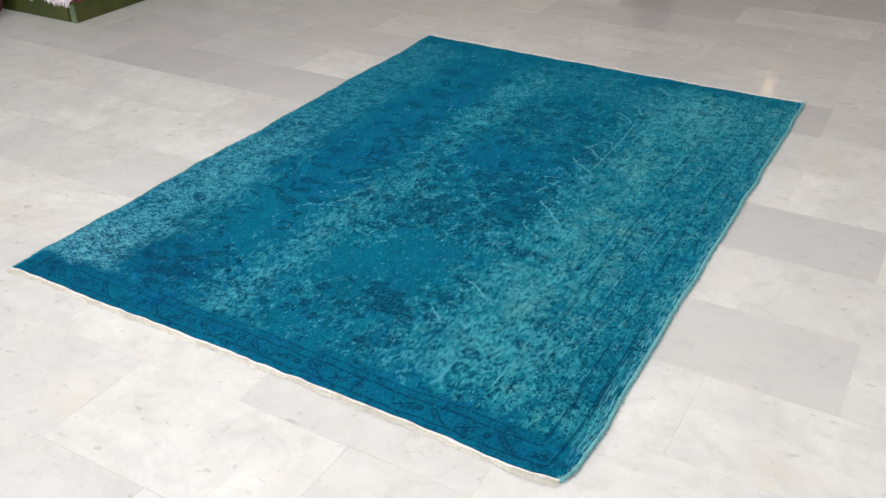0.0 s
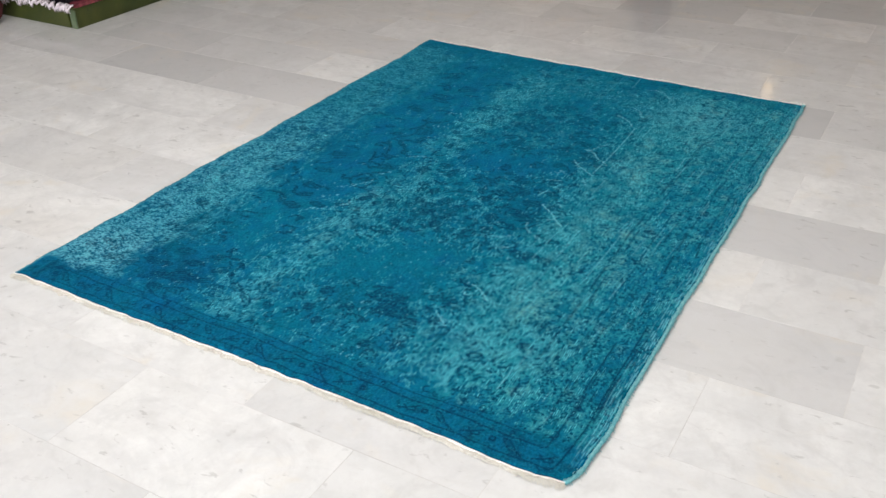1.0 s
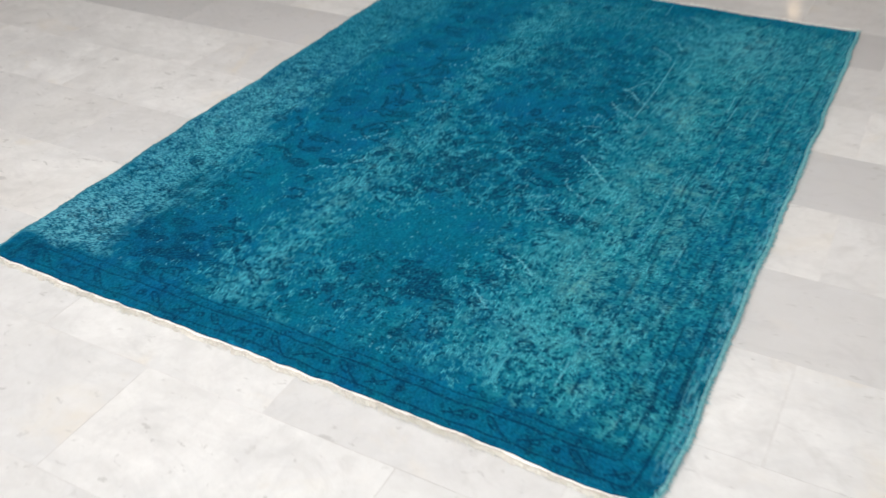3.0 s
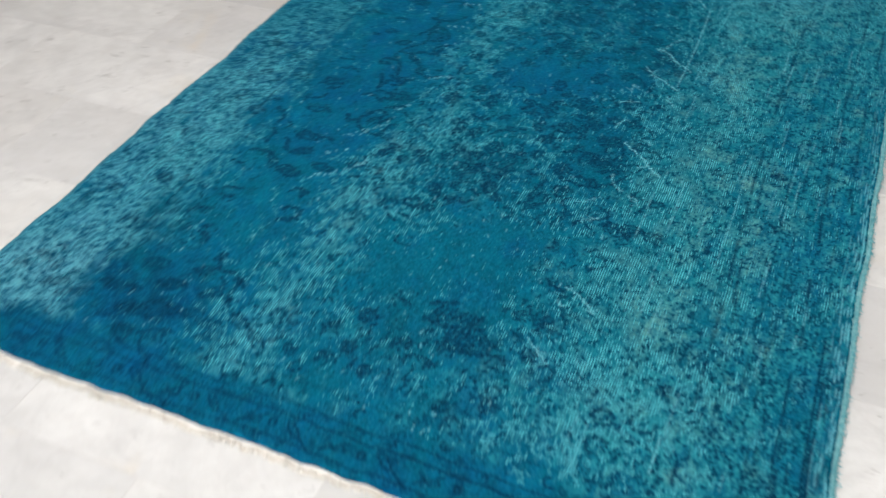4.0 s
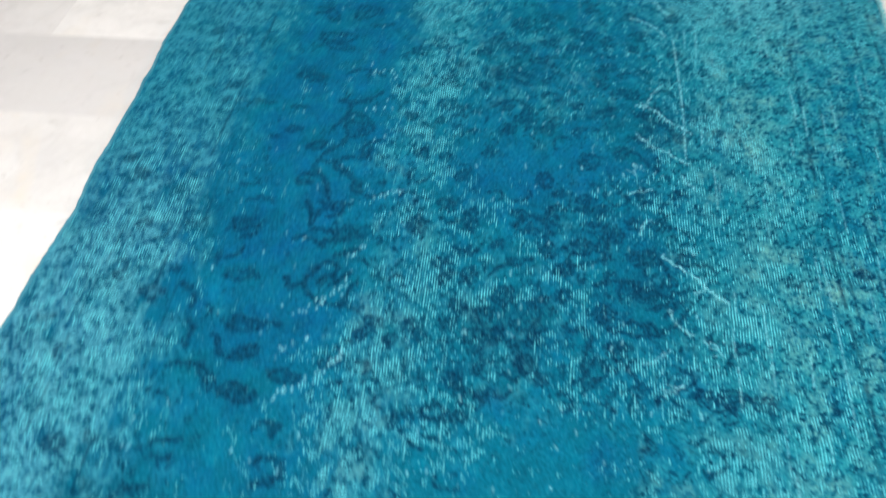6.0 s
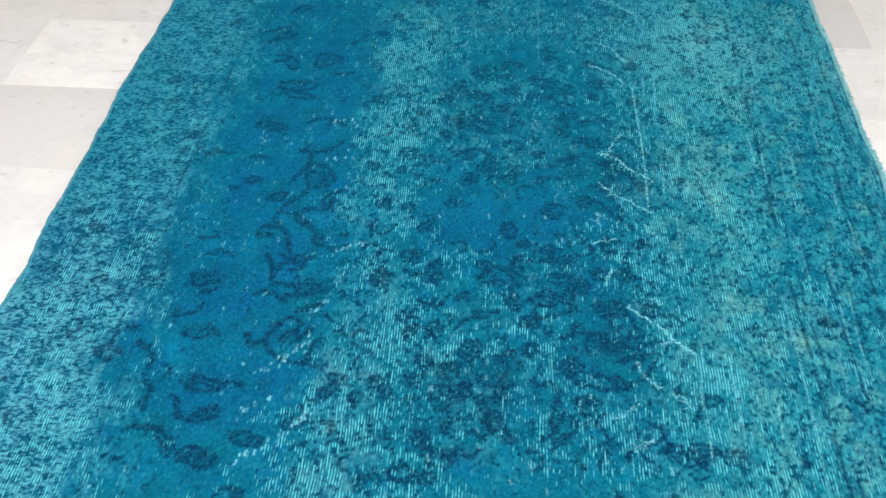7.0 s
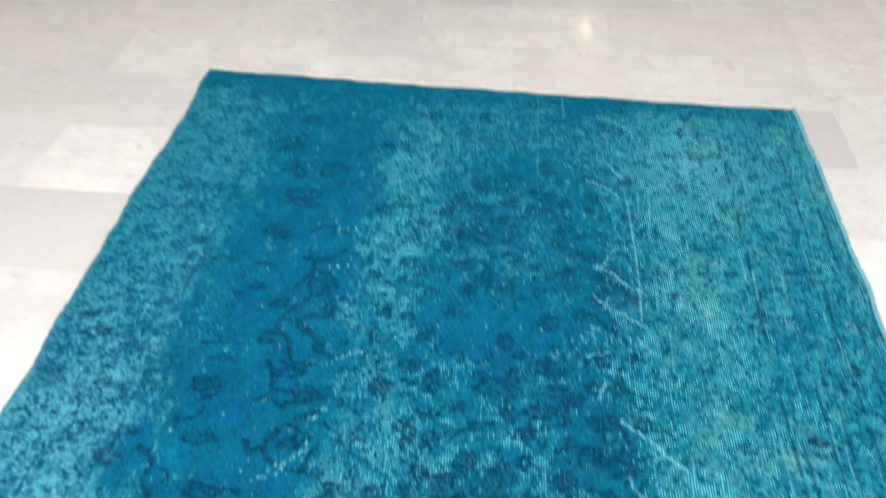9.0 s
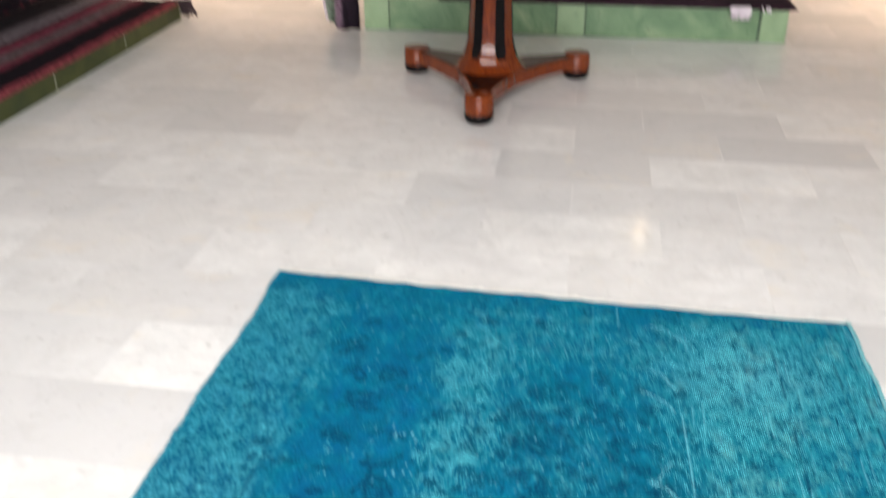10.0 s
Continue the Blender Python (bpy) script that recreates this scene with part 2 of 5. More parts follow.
# ---- mesh helpers ----
def part(name, bm, material, parent, label="", smooth=False):
    me = bpy.data.meshes.new(name)
    bm.to_mesh(me)
    bm.free()
    me.materials.append(material)
    if smooth:
        for p in me.polygons:
            p.use_smooth = True
    ob = new(name, me)
    ob.parent = parent
    if label:
        tagged(ob, label)
    return ob


def empty(name, m, label, category, group="", kind=""):
    ob = new(name)
    ob.matrix_basis = m
    return tagged(ob, label, category, group, kind)


def add_box(bm, lo, hi, bevel=0.0):
    r = bmesh.ops.create_cube(bm, size=1.0)
    c = [(a + b) / 2 for a, b in zip(lo, hi)]
    for v in r["verts"]:
        v.co = Vector([c[i] + v.co[i] * (hi[i] - lo[i]) for i in range(3)])
    if bevel:
        ed = list({e for v in r["verts"] for e in v.link_edges})
        bmesh.ops.bevel(bm, geom=ed, offset=bevel, segments=2, affect="EDGES", profile=0.6)
    return bm


def box(lo, hi, bevel=0.0):
    return add_box(bmesh.new(), lo, hi, bevel)


def lathe(profile, n=28):
    """A turned solid about z from (radius, height) pairs, closed at both ends."""
    bm = bmesh.new()
    rings = [[bm.verts.new((r * math.cos(2 * math.pi * i / n), r * math.sin(2 * math.pi * i / n), z)) for i in range(n)] for r, z in profile]
    for a, b in zip(rings, rings[1:]):
        for i in range(n):
            bm.faces.new((a[i], a[(i + 1) % n], b[(i + 1) % n], b[i]))
    bm.faces.new(list(reversed(rings[0])))
    bm.faces.new(rings[-1])
    return bm


def add_tube(bm, pts, radii, n=8):
    """A round cord through the points."""
    pts = [Vector(p) for p in pts]
    rings = []
    for i, p in enumerate(pts):
        d = (pts[min(i + 1, len(pts) - 1)] - pts[max(i - 1, 0)]).normalized()
        side = d.cross(Vector((0, 0, 1)) if abs(d.z) < 0.95 else Vector((1, 0, 0))).normalized()
        up = side.cross(d)
        r = radii[i] if isinstance(radii, (list, tuple)) else radii
        rings.append([bm.verts.new(p + (side * math.cos(a) + up * math.sin(a)) * r) for a in (2 * math.pi * j / n for j in range(n))])
    for a, b in zip(rings, rings[1:]):
        for j in range(n):
            bm.faces.new((a[j], a[(j + 1) % n], b[(j + 1) % n], b[j]))
    bm.faces.new(list(reversed(rings[0])))
    bm.faces.new(rings[-1])
    return bm


def grid_mesh(name, xs, ys, zs):
    """A sheet from three arrays of one shape (rows along y)."""
    h, w = xs.shape
    me = bpy.data.meshes.new(name)
    idx = np.arange(h * w).reshape(h, w)
    q = np.stack([idx[:-1, :-1], idx[:-1, 1:], idx[1:, 1:], idx[1:, :-1]], -1).reshape(-1, 4)
    me.vertices.add(h * w)
    me.vertices.foreach_set("co", np.stack([xs, ys, zs], -1).astype(np.float32).ravel())
    me.loops.add(q.size)
    me.loops.foreach_set("vertex_index", q.astype(np.int32).ravel())
    me.polygons.add(len(q))
    me.polygons.foreach_set("loop_start", np.arange(0, q.size, 4, dtype=np.int32))
    me.polygons.foreach_set("use_smooth", np.ones(len(q), dtype=bool))
    me.update(calc_edges=True)
    return me


# ---- the room: walls, ceiling, shop front; unseen, added to close it in ----
X0, X1, Y0, Y1, H = -6.4, 3.6, -4.7, 7.3, 3.25
WT = 0.2


def structure(name, bm, material, label, category):
    me = bpy.data.meshes.new(name)
    bm.to_mesh(me)
    bm.free()
    me.materials.append(material)
    return tagged(new(name, me), label, category, kind="structure")


structure("wall_west", box((X0 - WT, Y0, 0), (X0, Y1, H)), M_PLASTER, "plain beige plastered shop wall", "wall")
structure("wall_east", box((X1, Y0, 0), (X1 + WT, Y1, H)), M_PLASTER, "plain beige plastered shop wall", "wall")
structure("wall_north", box((X0 - WT, Y1, 0), (X1 + WT, Y1 + WT, H)), M_WARM_WALL, "plain beige plastered wall at the back of the shop", "wall")
front = box((X0 - WT, Y0 - WT, 0), (X1 + WT, Y0, 0.42))
add_box(front, (X0 - WT, Y0 - WT, 3.02), (X1 + WT, Y0, H))
add_box(front, (X0 - WT, Y0 - WT, 0.42), (-4.8, Y0, 3.02))
add_box(front, (2.0, Y0 - WT, 0.42), (X1 + WT, Y0, 3.02))
structure("wall_south", front, M_PLASTER, "beige shop wall with a wide shop window", "wall")
structure("ceiling", box((X0 - WT, Y0 - WT, H), (X1 + WT, Y1 + WT, H + 0.15)), M_CEIL, "plain white painted ceiling", "ceiling")
win = empty("window_1", pose(0, 0, 0), "wide shop window with dark painted frame", "window", kind="structure")
for i in range(5):
    wx = -4.8 + i * 1.7
    part("mullion", box((wx - 0.04, Y0 - 0.14, 0.44), (wx + 0.04, Y0 - 0.06, 3.0), 0.006), M_FRAME, win)
for i in range(4):
    wx = -4.8 + i * 1.7
    pane = part("pane", box((wx + 0.05, Y0 - 0.104, 0.46), (wx + 1.65, Y0 - 0.096, 2.98)), M_GLASSY, win)
    pane.visible_shadow = False

# ground sheet under the shop
structure("ground", box((-60, -60, -0.14), (60, 60, -0.05)), M_GROUT, "plain grey paved ground outside the shop", "ground")

# ---- the overdyed rug ----
RW, RL = 1.70, 2.30
# corners on the floor: near left, near right, far left, far right
RC = ((-1.834, -0.157), (-0.138, -0.207), (-1.795, 2.149), (-0.111, 2.081))
PITCH = 0.0020
rng = np.random.default_rng(7)
nu, nv = int(RW / PITCH) + 1, int(RL / PITCH) + 1
U, V = np.meshgrid(np.linspace(0, RW, nu), np.linspace(0, RL, nv))


def field(wu, wv, seed):
    """Smooth noise of about unit spread with the given wavelengths across and along, in metres."""
    r = np.random.default_rng(seed)
    f = np.fft.rfft2(r.standard_normal((nv, nu)))
    ky = np.fft.fftfreq(nv, PITCH)[:, None]
    kx = np.fft.rfftfreq(nu, PITCH)[None, :]
    f *= np.exp(-0.5 * ((kx * wu) ** 2 + (ky * wv) ** 2) * 1.6)
    g = np.fft.irfft2(f, s=(nv, nu))
    return (g - g.mean()) / g.std()


def step(x, a, b):
    t = np.clip((x - a) / (b - a), 0, 1)
    return t * t * (3 - 2 * t)


def spot(cu, cv, ru, rv):
    return np.exp(-(((U - cu) / ru) ** 2 + ((V - cv) / rv) ** 2))


def strip(u0, u1, soft, v0=-1.0, v1=9.0, vs=0.12):
    return step(UW, u0 - soft, u0 + soft) * (1 - step(UW, u1 - soft, u1 + soft)) * step(VW, v0 - vs, v0 + vs) * (1 - step(VW, v1 - vs, v1 + vs))


UW = U + 0.018 * field(0.11, 0.16, 1) + 0.010 * field(0.04, 0.05, 2)
VW = V + 0.020 * field(0.10, 0.10, 3)

# where the pile is rubbed down to a pale speckle, and where the dye is deep
wear = 0.40 + 0 * U
wear += 0.36 * strip(-0.1, 0.25, 0.07, 0.125, 2.16, 0.02)
wear += 0.46 * spot(0.10, 0.21, 0.17, 0.15) + 0.12 * spot(0.08, 1.75, 0.15, 0.4)
wear += 0.14 * spot(0.12, 0.66, 0.14, 0.24)
wear -= 0.20 * spot(0.12, 1.12, 0.20, 0.18)
wear -= (0.47 - 0.13 * step(V, 1.35, 1.75) + 0.12 * field(0.03, 0.05, 65)) * strip(0.31, 0.555, 0.095, 0.75, 2.10, 0.06)
wear -= 0.50 * strip(0.37, 0.55, 0.06, 0.40, 0.80, 0.08)
wear -= 0.22 * strip(0.24, 0.56, 0.08, 0.12, 0.36, 0.06)
wear += 0.30 * strip(0.60, 0.71, 0.05, 0.12, 2.02, 0.06) * (0.8 + 0.35 * field(0.2, 0.25, 4))
wear += 0.18 * spot(0.67, 0.18, 0.08, 0.12) + 0.15 * spot(0.66, 0.62, 0.07, 0.15)
wear -= 0.40 * np.minimum(1, spot(0.88, 0.52, 0.17, 0.13) + 0.8 * spot(0.98, 0.62, 0.10, 0.12))
wear -= 0.40 * np.minimum(1, spot(0.92, 1.29, 0.19, 0.12))
wear -= 0.22 * np.minimum(1, spot(0.95, 1.86, 0.20, 0.20))
wear -= 0.22 * spot(1.12, 1.02, 0.10, 0.14) + 0.22 * spot(1.13, 1.45, 0.09, 0.15)
wear += 0.24 * strip(1.17, 1.42, 0.07, 0.22, 2.18, 0.06)
wear += 0.14 * strip(1.42, 1.68, 0.05, 0.14, 2.18, 0.05)
wear += 0.16 * spot(1.30, 0.82, 0.13, 0.3) + 0.18 * spot(1.36, 1.98, 0.2, 0.15) + 0.14 * spot(1.33, 0.28, 0.2, 0.12) + 0.12 * spot(1.34, 1.35, 0.12, 0.16)
wear -= 0.5 * spot(0.38, 0.25, 0.13, 0.07)
wear += 0.26 * spot(0.65, 1.70, 0.05, 0.40) + 0.12 * spot(1.42, 1.98, 0.22, 0.13)
wear += 0.10 * spot(1.40, 0.30, 0.28, 0.22)
# paler towards the far end and the right
wear += 0.30 * step(V, 1.65, 2.00) * step(U, 1.12, 1.32) + 0.16 * step(V, 1.85, 2.05) * strip(0.66, 1.15, 0.06)
wear += 0.10 * step(V, 1.3, 2.1) * step(U, 0.55, 0.7) + 0.10 * step(V, 0.9, 1.6) * step(U, 1.15, 1.3)
near_edge = V + 0.3 * (VW - V) + 0.016 * (1 - U / 0.4).clip(0, 1)
near_band = 1 - step(near_edge, 0.098 - 0.008 * step(U, 0.3, 0.6), 0.124 + 0.008 * step(U, 0.25, 0.6))
far_band = step(VW, 2.195, 2.225)
wear = wear * (1 - near_band) * (1 - 0.50 * far_band) + 0.10 * near_band
wear += (0.11 * field(0.07, 0.12, 5) + 0.11 * field(0.028, 0.050, 51) + 0.05 * field(0.4, 0.012, 52) + 0.06 * field(0.010, 0.4, 53)) * (1 - 0.8 * near_band)
wear = np.clip(wear, 0.0, 1.0)

# blue to green lean of the dye
blue = 0.33 - 0.14 * step(U, 0.56, 0.70) + (0.07 + 0.30 * step(field(0.09, 0.11, 89), 0.1, 1.2)) * strip(0.33, 0.55, 0.07, 0.85, 2.15, 0.15) + 0.22 * near_band + 0.04 * far_band
blue += 0.40 * spot(0.40, 0.22, 0.18, 0.10) + 0.40 * spot(0.92, 1.27, 0.22, 0.14) + 0.2 * spot(0.2, 1.15, 0.2, 0.2) + 0.2 * spot(1.15, 0.3, 0.25, 0.12)
blue -= 0.30 * strip(1.18, 1.45, 0.1, 0.3, 2.0, 0.2) + 0.30 * spot(0.88, 0.55, 0.2, 0.16) + 0.15 * spot(0.42, 0.55, 0.12, 0.14)
blue += 0.08 * (1 - step(U, 0.2, 0.34)) * step(V, 0.3, 0.6) * (1 - step(V, 1.1, 1.5))
blue = np.clip(blue + 0.13 * field(0.08, 0.10, 6) + 0.06 * field(0.02, 0.03, 61), 0, 1)

PLAIN_A = np.minimum(1, spot(0.90, 0.53, 0.18, 0.13) + 0.6 * spot(0.98, 0.60, 0.10, 0.10))
PLAIN_B = np.minimum(1, spot(0.90, 1.31, 0.15, 0.09))

# ---- drawn ornament: outlines left in darker dye ----
ink = np.zeros_like(U)


def stroke(target, pts, width, strength=1.0):
    """Lay a soft line through the points of a polyline."""
    pts = np.asarray(pts, float)
    seg = np.linalg.norm(np.diff(pts, axis=0), axis=1)
    n = max(2, int(seg.sum() / (PITCH * 0.6)))
    s = np.concatenate([[0], np.cumsum(seg)])
    q = np.linspace(0, s[-1], n)
    px, py = np.interp(q, s, pts[:, 0]), np.interp(q, s, pts[:, 1])
    r = max(1, int(width * 2.2 / PITCH))
    for x, y in zip(px, py):
        i, j = int(round(y / PITCH)), int(round(x / PITCH))
        i0, i1, j0, j1 = max(0, i - r), min(nv, i + r + 1), max(0, j - r), min(nu, j + r + 1)
        if i0 >= i1 or j0 >= j1:
            continue
        d2 = (U[i0:i1, j0:j1] - x) ** 2 + (V[i0:i1, j0:j1] - y) ** 2
        np.maximum(target[i0:i1, j0:j1], strength * np.exp(-d2 / (width * 0.75) ** 2), out=target[i0:i1, j0:j1])


def curl(cx, cy, r, start, sweep, width=0.0060, shrink=0.35):
    """A hook that winds in on itself."""
    a = np.linspace(0, 1, 40)
    rr = r * (1 - shrink * a)
    t = start + sweep * a
    stroke(ink, np.stack([cx + rr * np.cos(t), cy + rr * np.sin(t)], -1), width)


def leaf(cx, cy, rx, ry, turn, ribs=5, width=0.0042):
    """A serrated leaf: an outline open at one side, a vein and short ribs."""
    rx, ry = 0.86 * rx, 0.86 * ry
    a = np.linspace(0.25, 2 * math.pi - rng.uniform(0.25, 1.6), 50)
    rr = 1 + 0.22 * np.abs(np.sin(3.5 * a + rng.uniform(0, 3))) + 0.12 * np.sin(5 * a + rng.uniform(0, 6)) + 0.08 * np.sin(11 * a)
    ca, sa = math.cos(turn), math.sin(turn)

    def put(x, y):
        return np.stack([cx + x * ca - y * sa, cy + x * sa + y * ca], -1)

    stroke(ink, put(rx * rr * np.cos(a), ry * rr * np.sin(a) * (0.75 + 0.25 * np.cos(a))), width)
    k = np.linspace(-0.7, 0.75, 9)
    stroke(ink, put(rx * k, ry * 0.16 * np.sin(3 * k)), width, 0.85)
    for q in np.linspace(-0.55, 0.6, ribs):
        s = rng.choice([-1, 1]) * rng.uniform(0.5, 1.1)
        stroke(ink, put(np.array([rx * q, rx * (q + rng.uniform(-0.1, 0.3))]), np.array([0.0, s * ry * 0.62])), width * 0.9, 0.9)


def smudge(cx, cy, rx, ry, s):
    """Dye gathered thick round a figure."""
    np.maximum(ink, s * spot(cx, cy, rx, ry) * (0.7 + 0.3 * np.sin(170 * U + 3 * np.sin(60 * V)) * np.sin(150 * V + 2 * np.sin(70 * U))), out=ink)


def rosette(cx, cy, r, lobes, width=0.0040, squash=0.75):
    """A small flower: a scalloped ring round a smaller ring, with petal lines."""
    ph, turn = rng.uniform(0, 6.28), rng.uniform(-0.5, 0.5)
    a = np.linspace(0, 2 * math.pi, 52)
    for k, s in ((1.0, 1.0), (0.46, 0.85)):
        rr = r * k * (0.80 + 0.32 * np.abs(np.sin(lobes * a / 2 + ph)) + 0.14 * np.sin(2 * a + 3 * ph) + 0.08 * np.sin(7 * a - ph))
        x, y = rr * np.cos(a), squash * rr * np.sin(a)
        b = int(rng.integers(0, 24))
        stroke(ink, np.stack([cx + x * math.cos(turn) - y * math.sin(turn), cy + x * math.sin(turn) + y * math.cos(turn)], -1)[b // 2:52 - b], width, s)
    for q in range(lobes):
        t = 2 * math.pi * q / lobes - 2 * ph / lobes
        stroke(ink, [(cx + 0.55 * r * math.cos(t), cy + 0.55 * squash * r * math.sin(t)), (cx + 0.85 * r * math.cos(t), cy + 0.85 * squash * r * math.sin(t))], width * 0.9, 0.75)


# dye gathered thick: place, half widths, strength
DENSE = ((0.335, 1.93, 0.035, 0.030, 0.40), (0.455, 1.82, 0.040, 0.025, 0.35), (0.40, 1.72, 0.05, 0.02, 0.30), (0.36, 1.58, 0.03, 0.012, 0.40), (0.54, 1.48, 0.035, 0.022, 0.30), (0.56, 1.07, 0.045, 0.030, 0.50),
         (0.36, 1.08, 0.040, 0.022, 0.50), (0.38, 0.955, 0.035, 0.012, 0.55), (0.40, 0.840, 0.035, 0.016, 0.45), (0.43, 0.775, 0.026, 0.016, 0.55), (0.51, 0.728, 0.028, 0.012, 0.45), (1.11, 0.975, 0.045, 0.022, 0.45),
         (1.15, 1.46, 0.05, 0.05, 0.35), (0.90, 0.87, 0.08, 0.05, 0.30), (0.86, 1.62, 0.07, 0.05, 0.35), (1.02, 1.12, 0.06, 0.03, 0.35))


def stem(*pts, width=0.0062, s=1.0):
    """A twining stem, rounded through its turning points."""
    p = np.asarray(pts, float)
    t = np.arange(len(p))
    q = np.linspace(0, len(p) - 1, 12 * len(p))
    x, y = np.interp(q, t, p[:, 0]), np.interp(q, t, p[:, 1])
    k = np.ones(7) / 7
    x2, y2 = np.convolve(np.pad(x, 3, mode="edge"), k, "valid"), np.convolve(np.pad(y, 3, mode="edge"), k, "valid")
    stroke(ink, np.stack([x2, y2], -1), width, s)
    if len(p) > 3 and np.allclose(p[0], p[-1]):
        c, e = p.mean(0), p.max(0) - p.min(0)
        smudge(c[0], c[1], 0.42 * e[0], 0.42 * e[1], 0.40)


# the sprays in the deep blue strip: leaves, hooks and twining stems
stem((0.283, 1.938), (0.307, 1.952), (0.341, 1.970), (0.364, 1.972))
stem((0.301, 1.892), (0.322, 1.920), (0.354, 1.911), (0.366, 1.934))
stem((0.321, 1.893), (0.325, 1.940), (0.353, 1.948))
stem((0.334, 1.834), (0.362, 1.837), (0.389, 1.810), (0.398, 1.780), (0.381, 1.779), (0.370, 1.795))
stem((0.333, 1.804), (0.353, 1.811), (0.367, 1.812))
stem((0.434, 1.802), (0.438, 1.854), (0.466, 1.857), (0.499, 1.835), (0.495, 1.816), (0.468, 1.806), (0.447, 1.791))
stem((0.445, 1.821), (0.468, 1.834), (0.491, 1.826))
stem((0.482, 1.770), (0.510, 1.769), (0.534, 1.780))
stem((0.366, 1.721), (0.392, 1.728), (0.420, 1.727), (0.455, 1.726), (0.451, 1.706), (0.419, 1.696), (0.392, 1.693), (0.369, 1.704))
stem((0.375, 1.675), (0.399, 1.691), (0.443, 1.682), (0.471, 1.662), (0.432, 1.670), (0.391, 1.669))
stem((0.335, 2.035), (0.351, 2.072), (0.378, 2.072), (0.369, 2.053))
stem((0.510, 1.902), (0.527, 1.916), (0.558, 1.925))
stem((0.349, 1.554), (0.359, 1.572), (0.377, 1.562), (0.397, 1.565), (0.416, 1.553), (0.405, 1.541), (0.380, 1.538), (0.358, 1.544), (0.349, 1.554))
stem((0.364, 1.549), (0.382, 1.553), (0.403, 1.554))
stem((0.458, 1.573), (0.482, 1.586), (0.514, 1.594))
stem((0.507, 1.566), (0.521, 1.590), (0.543, 1.571))
stem((0.458, 1.475), (0.478, 1.466), (0.511, 1.469), (0.532, 1.486), (0.553, 1.513))
stem((0.490, 1.472), (0.488, 1.433), (0.479, 1.399), (0.470, 1.386), (0.464, 1.369))
stem((0.488, 1.419), (0.510, 1.435), (0.534, 1.408), (0.555, 1.392), (0.547, 1.369), (0.525, 1.352), (0.507, 1.354), (0.491, 1.376), (0.488, 1.419))
stem((0.504, 1.401), (0.522, 1.403), (0.536, 1.383), (0.522, 1.370))
stem((0.502, 1.358), (0.500, 1.331), (0.480, 1.311), (0.466, 1.288), (0.457, 1.277))
stem((0.365, 1.360), (0.380, 1.373), (0.400, 1.366), (0.385, 1.355), (0.365, 1.360))
stem((0.427, 1.306), (0.432, 1.320), (0.451, 1.330), (0.465, 1.324), (0.456, 1.309), (0.441, 1.298), (0.427, 1.306))
stem((0.334, 1.337), (0.355, 1.337))
stem((0.270, 1.458), (0.300, 1.446), (0.323, 1.454))
stem((0.358, 1.438), (0.375, 1.446), (0.392, 1.439))
stem((0.543, 1.283), (0.541, 1.300), (0.543, 1.321), (0.558, 1.340), (0.579, 1.348))
stem((0.556, 1.284), (0.554, 1.305), (0.561, 1.323))
stem((0.473, 1.261), (0.490, 1.265), (0.504, 1.278), (0.520, 1.285), (0.542, 1.286))
stem((0.472, 1.263), (0.453, 1.267))
stem((0.491, 1.260), (0.506, 1.242), (0.526, 1.227), (0.545, 1.219))
stem((0.497, 1.264), (0.512, 1.246), (0.533, 1.234))
stem((0.540, 1.219), (0.541, 1.191), (0.553, 1.176), (0.577, 1.171), (0.609, 1.182))
stem((0.552, 1.213), (0.552, 1.193), (0.563, 1.182))
stem((0.427, 1.207), (0.435, 1.220), (0.451, 1.226), (0.470, 1.219))
stem((0.427, 1.207), (0.435, 1.193), (0.452, 1.195), (0.457, 1.203), (0.449, 1.209))
stem((0.449, 1.251), (0.469, 1.224), (0.484, 1.206), (0.495, 1.186), (0.496, 1.162), (0.502, 1.150))
stem((0.459, 1.151), (0.468, 1.128), (0.476, 1.107), (0.478, 1.085))
stem((0.486, 1.146), (0.505, 1.140), (0.520, 1.149), (0.548, 1.144))
stem((0.487, 1.108), (0.485, 1.127), (0.506, 1.136), (0.534, 1.133), (0.531, 1.119), (0.505, 1.110))
stem((0.456, 1.048), (0.468, 1.058), (0.485, 1.053), (0.503, 1.043), (0.517, 1.028))
stem((0.509, 1.044), (0.533, 1.054), (0.564, 1.050))
stem((0.543, 1.008), (0.562, 1.021), (0.586, 1.030))
stem((0.481, 1.073), (0.496, 1.077), (0.519, 1.071), (0.539, 1.082), (0.556, 1.074))
stem((0.502, 0.954), (0.501, 0.940), (0.507, 0.922), (0.518, 0.908), (0.537, 0.896), (0.558, 0.892), (0.588, 0.890), (0.614, 0.880))
stem((0.461, 0.941), (0.468, 0.946), (0.466, 0.928), (0.478, 0.922), (0.486, 0.930), (0.497, 0.934), (0.503, 0.938))
stem((0.507, 0.959), (0.516, 0.976), (0.536, 0.994), (0.552, 0.987))
stem((0.527, 0.939), (0.544, 0.958), (0.561, 0.980))
stem((0.548, 0.936), (0.565, 0.952), (0.583, 0.969))
stem((0.581, 0.898), (0.586, 0.923), (0.597, 0.944))
stem((0.317, 1.053), (0.329, 1.068), (0.350, 1.049), (0.361, 1.072), (0.385, 1.067), (0.373, 1.044), (0.354, 1.035))
stem((0.324, 1.086), (0.338, 1.055))
stem((0.343, 0.982), (0.361, 0.994), (0.367, 1.012))
stem((0.352, 0.938), (0.369, 0.950), (0.393, 0.956), (0.419, 0.946), (0.398, 0.937), (0.374, 0.932), (0.352, 0.938))
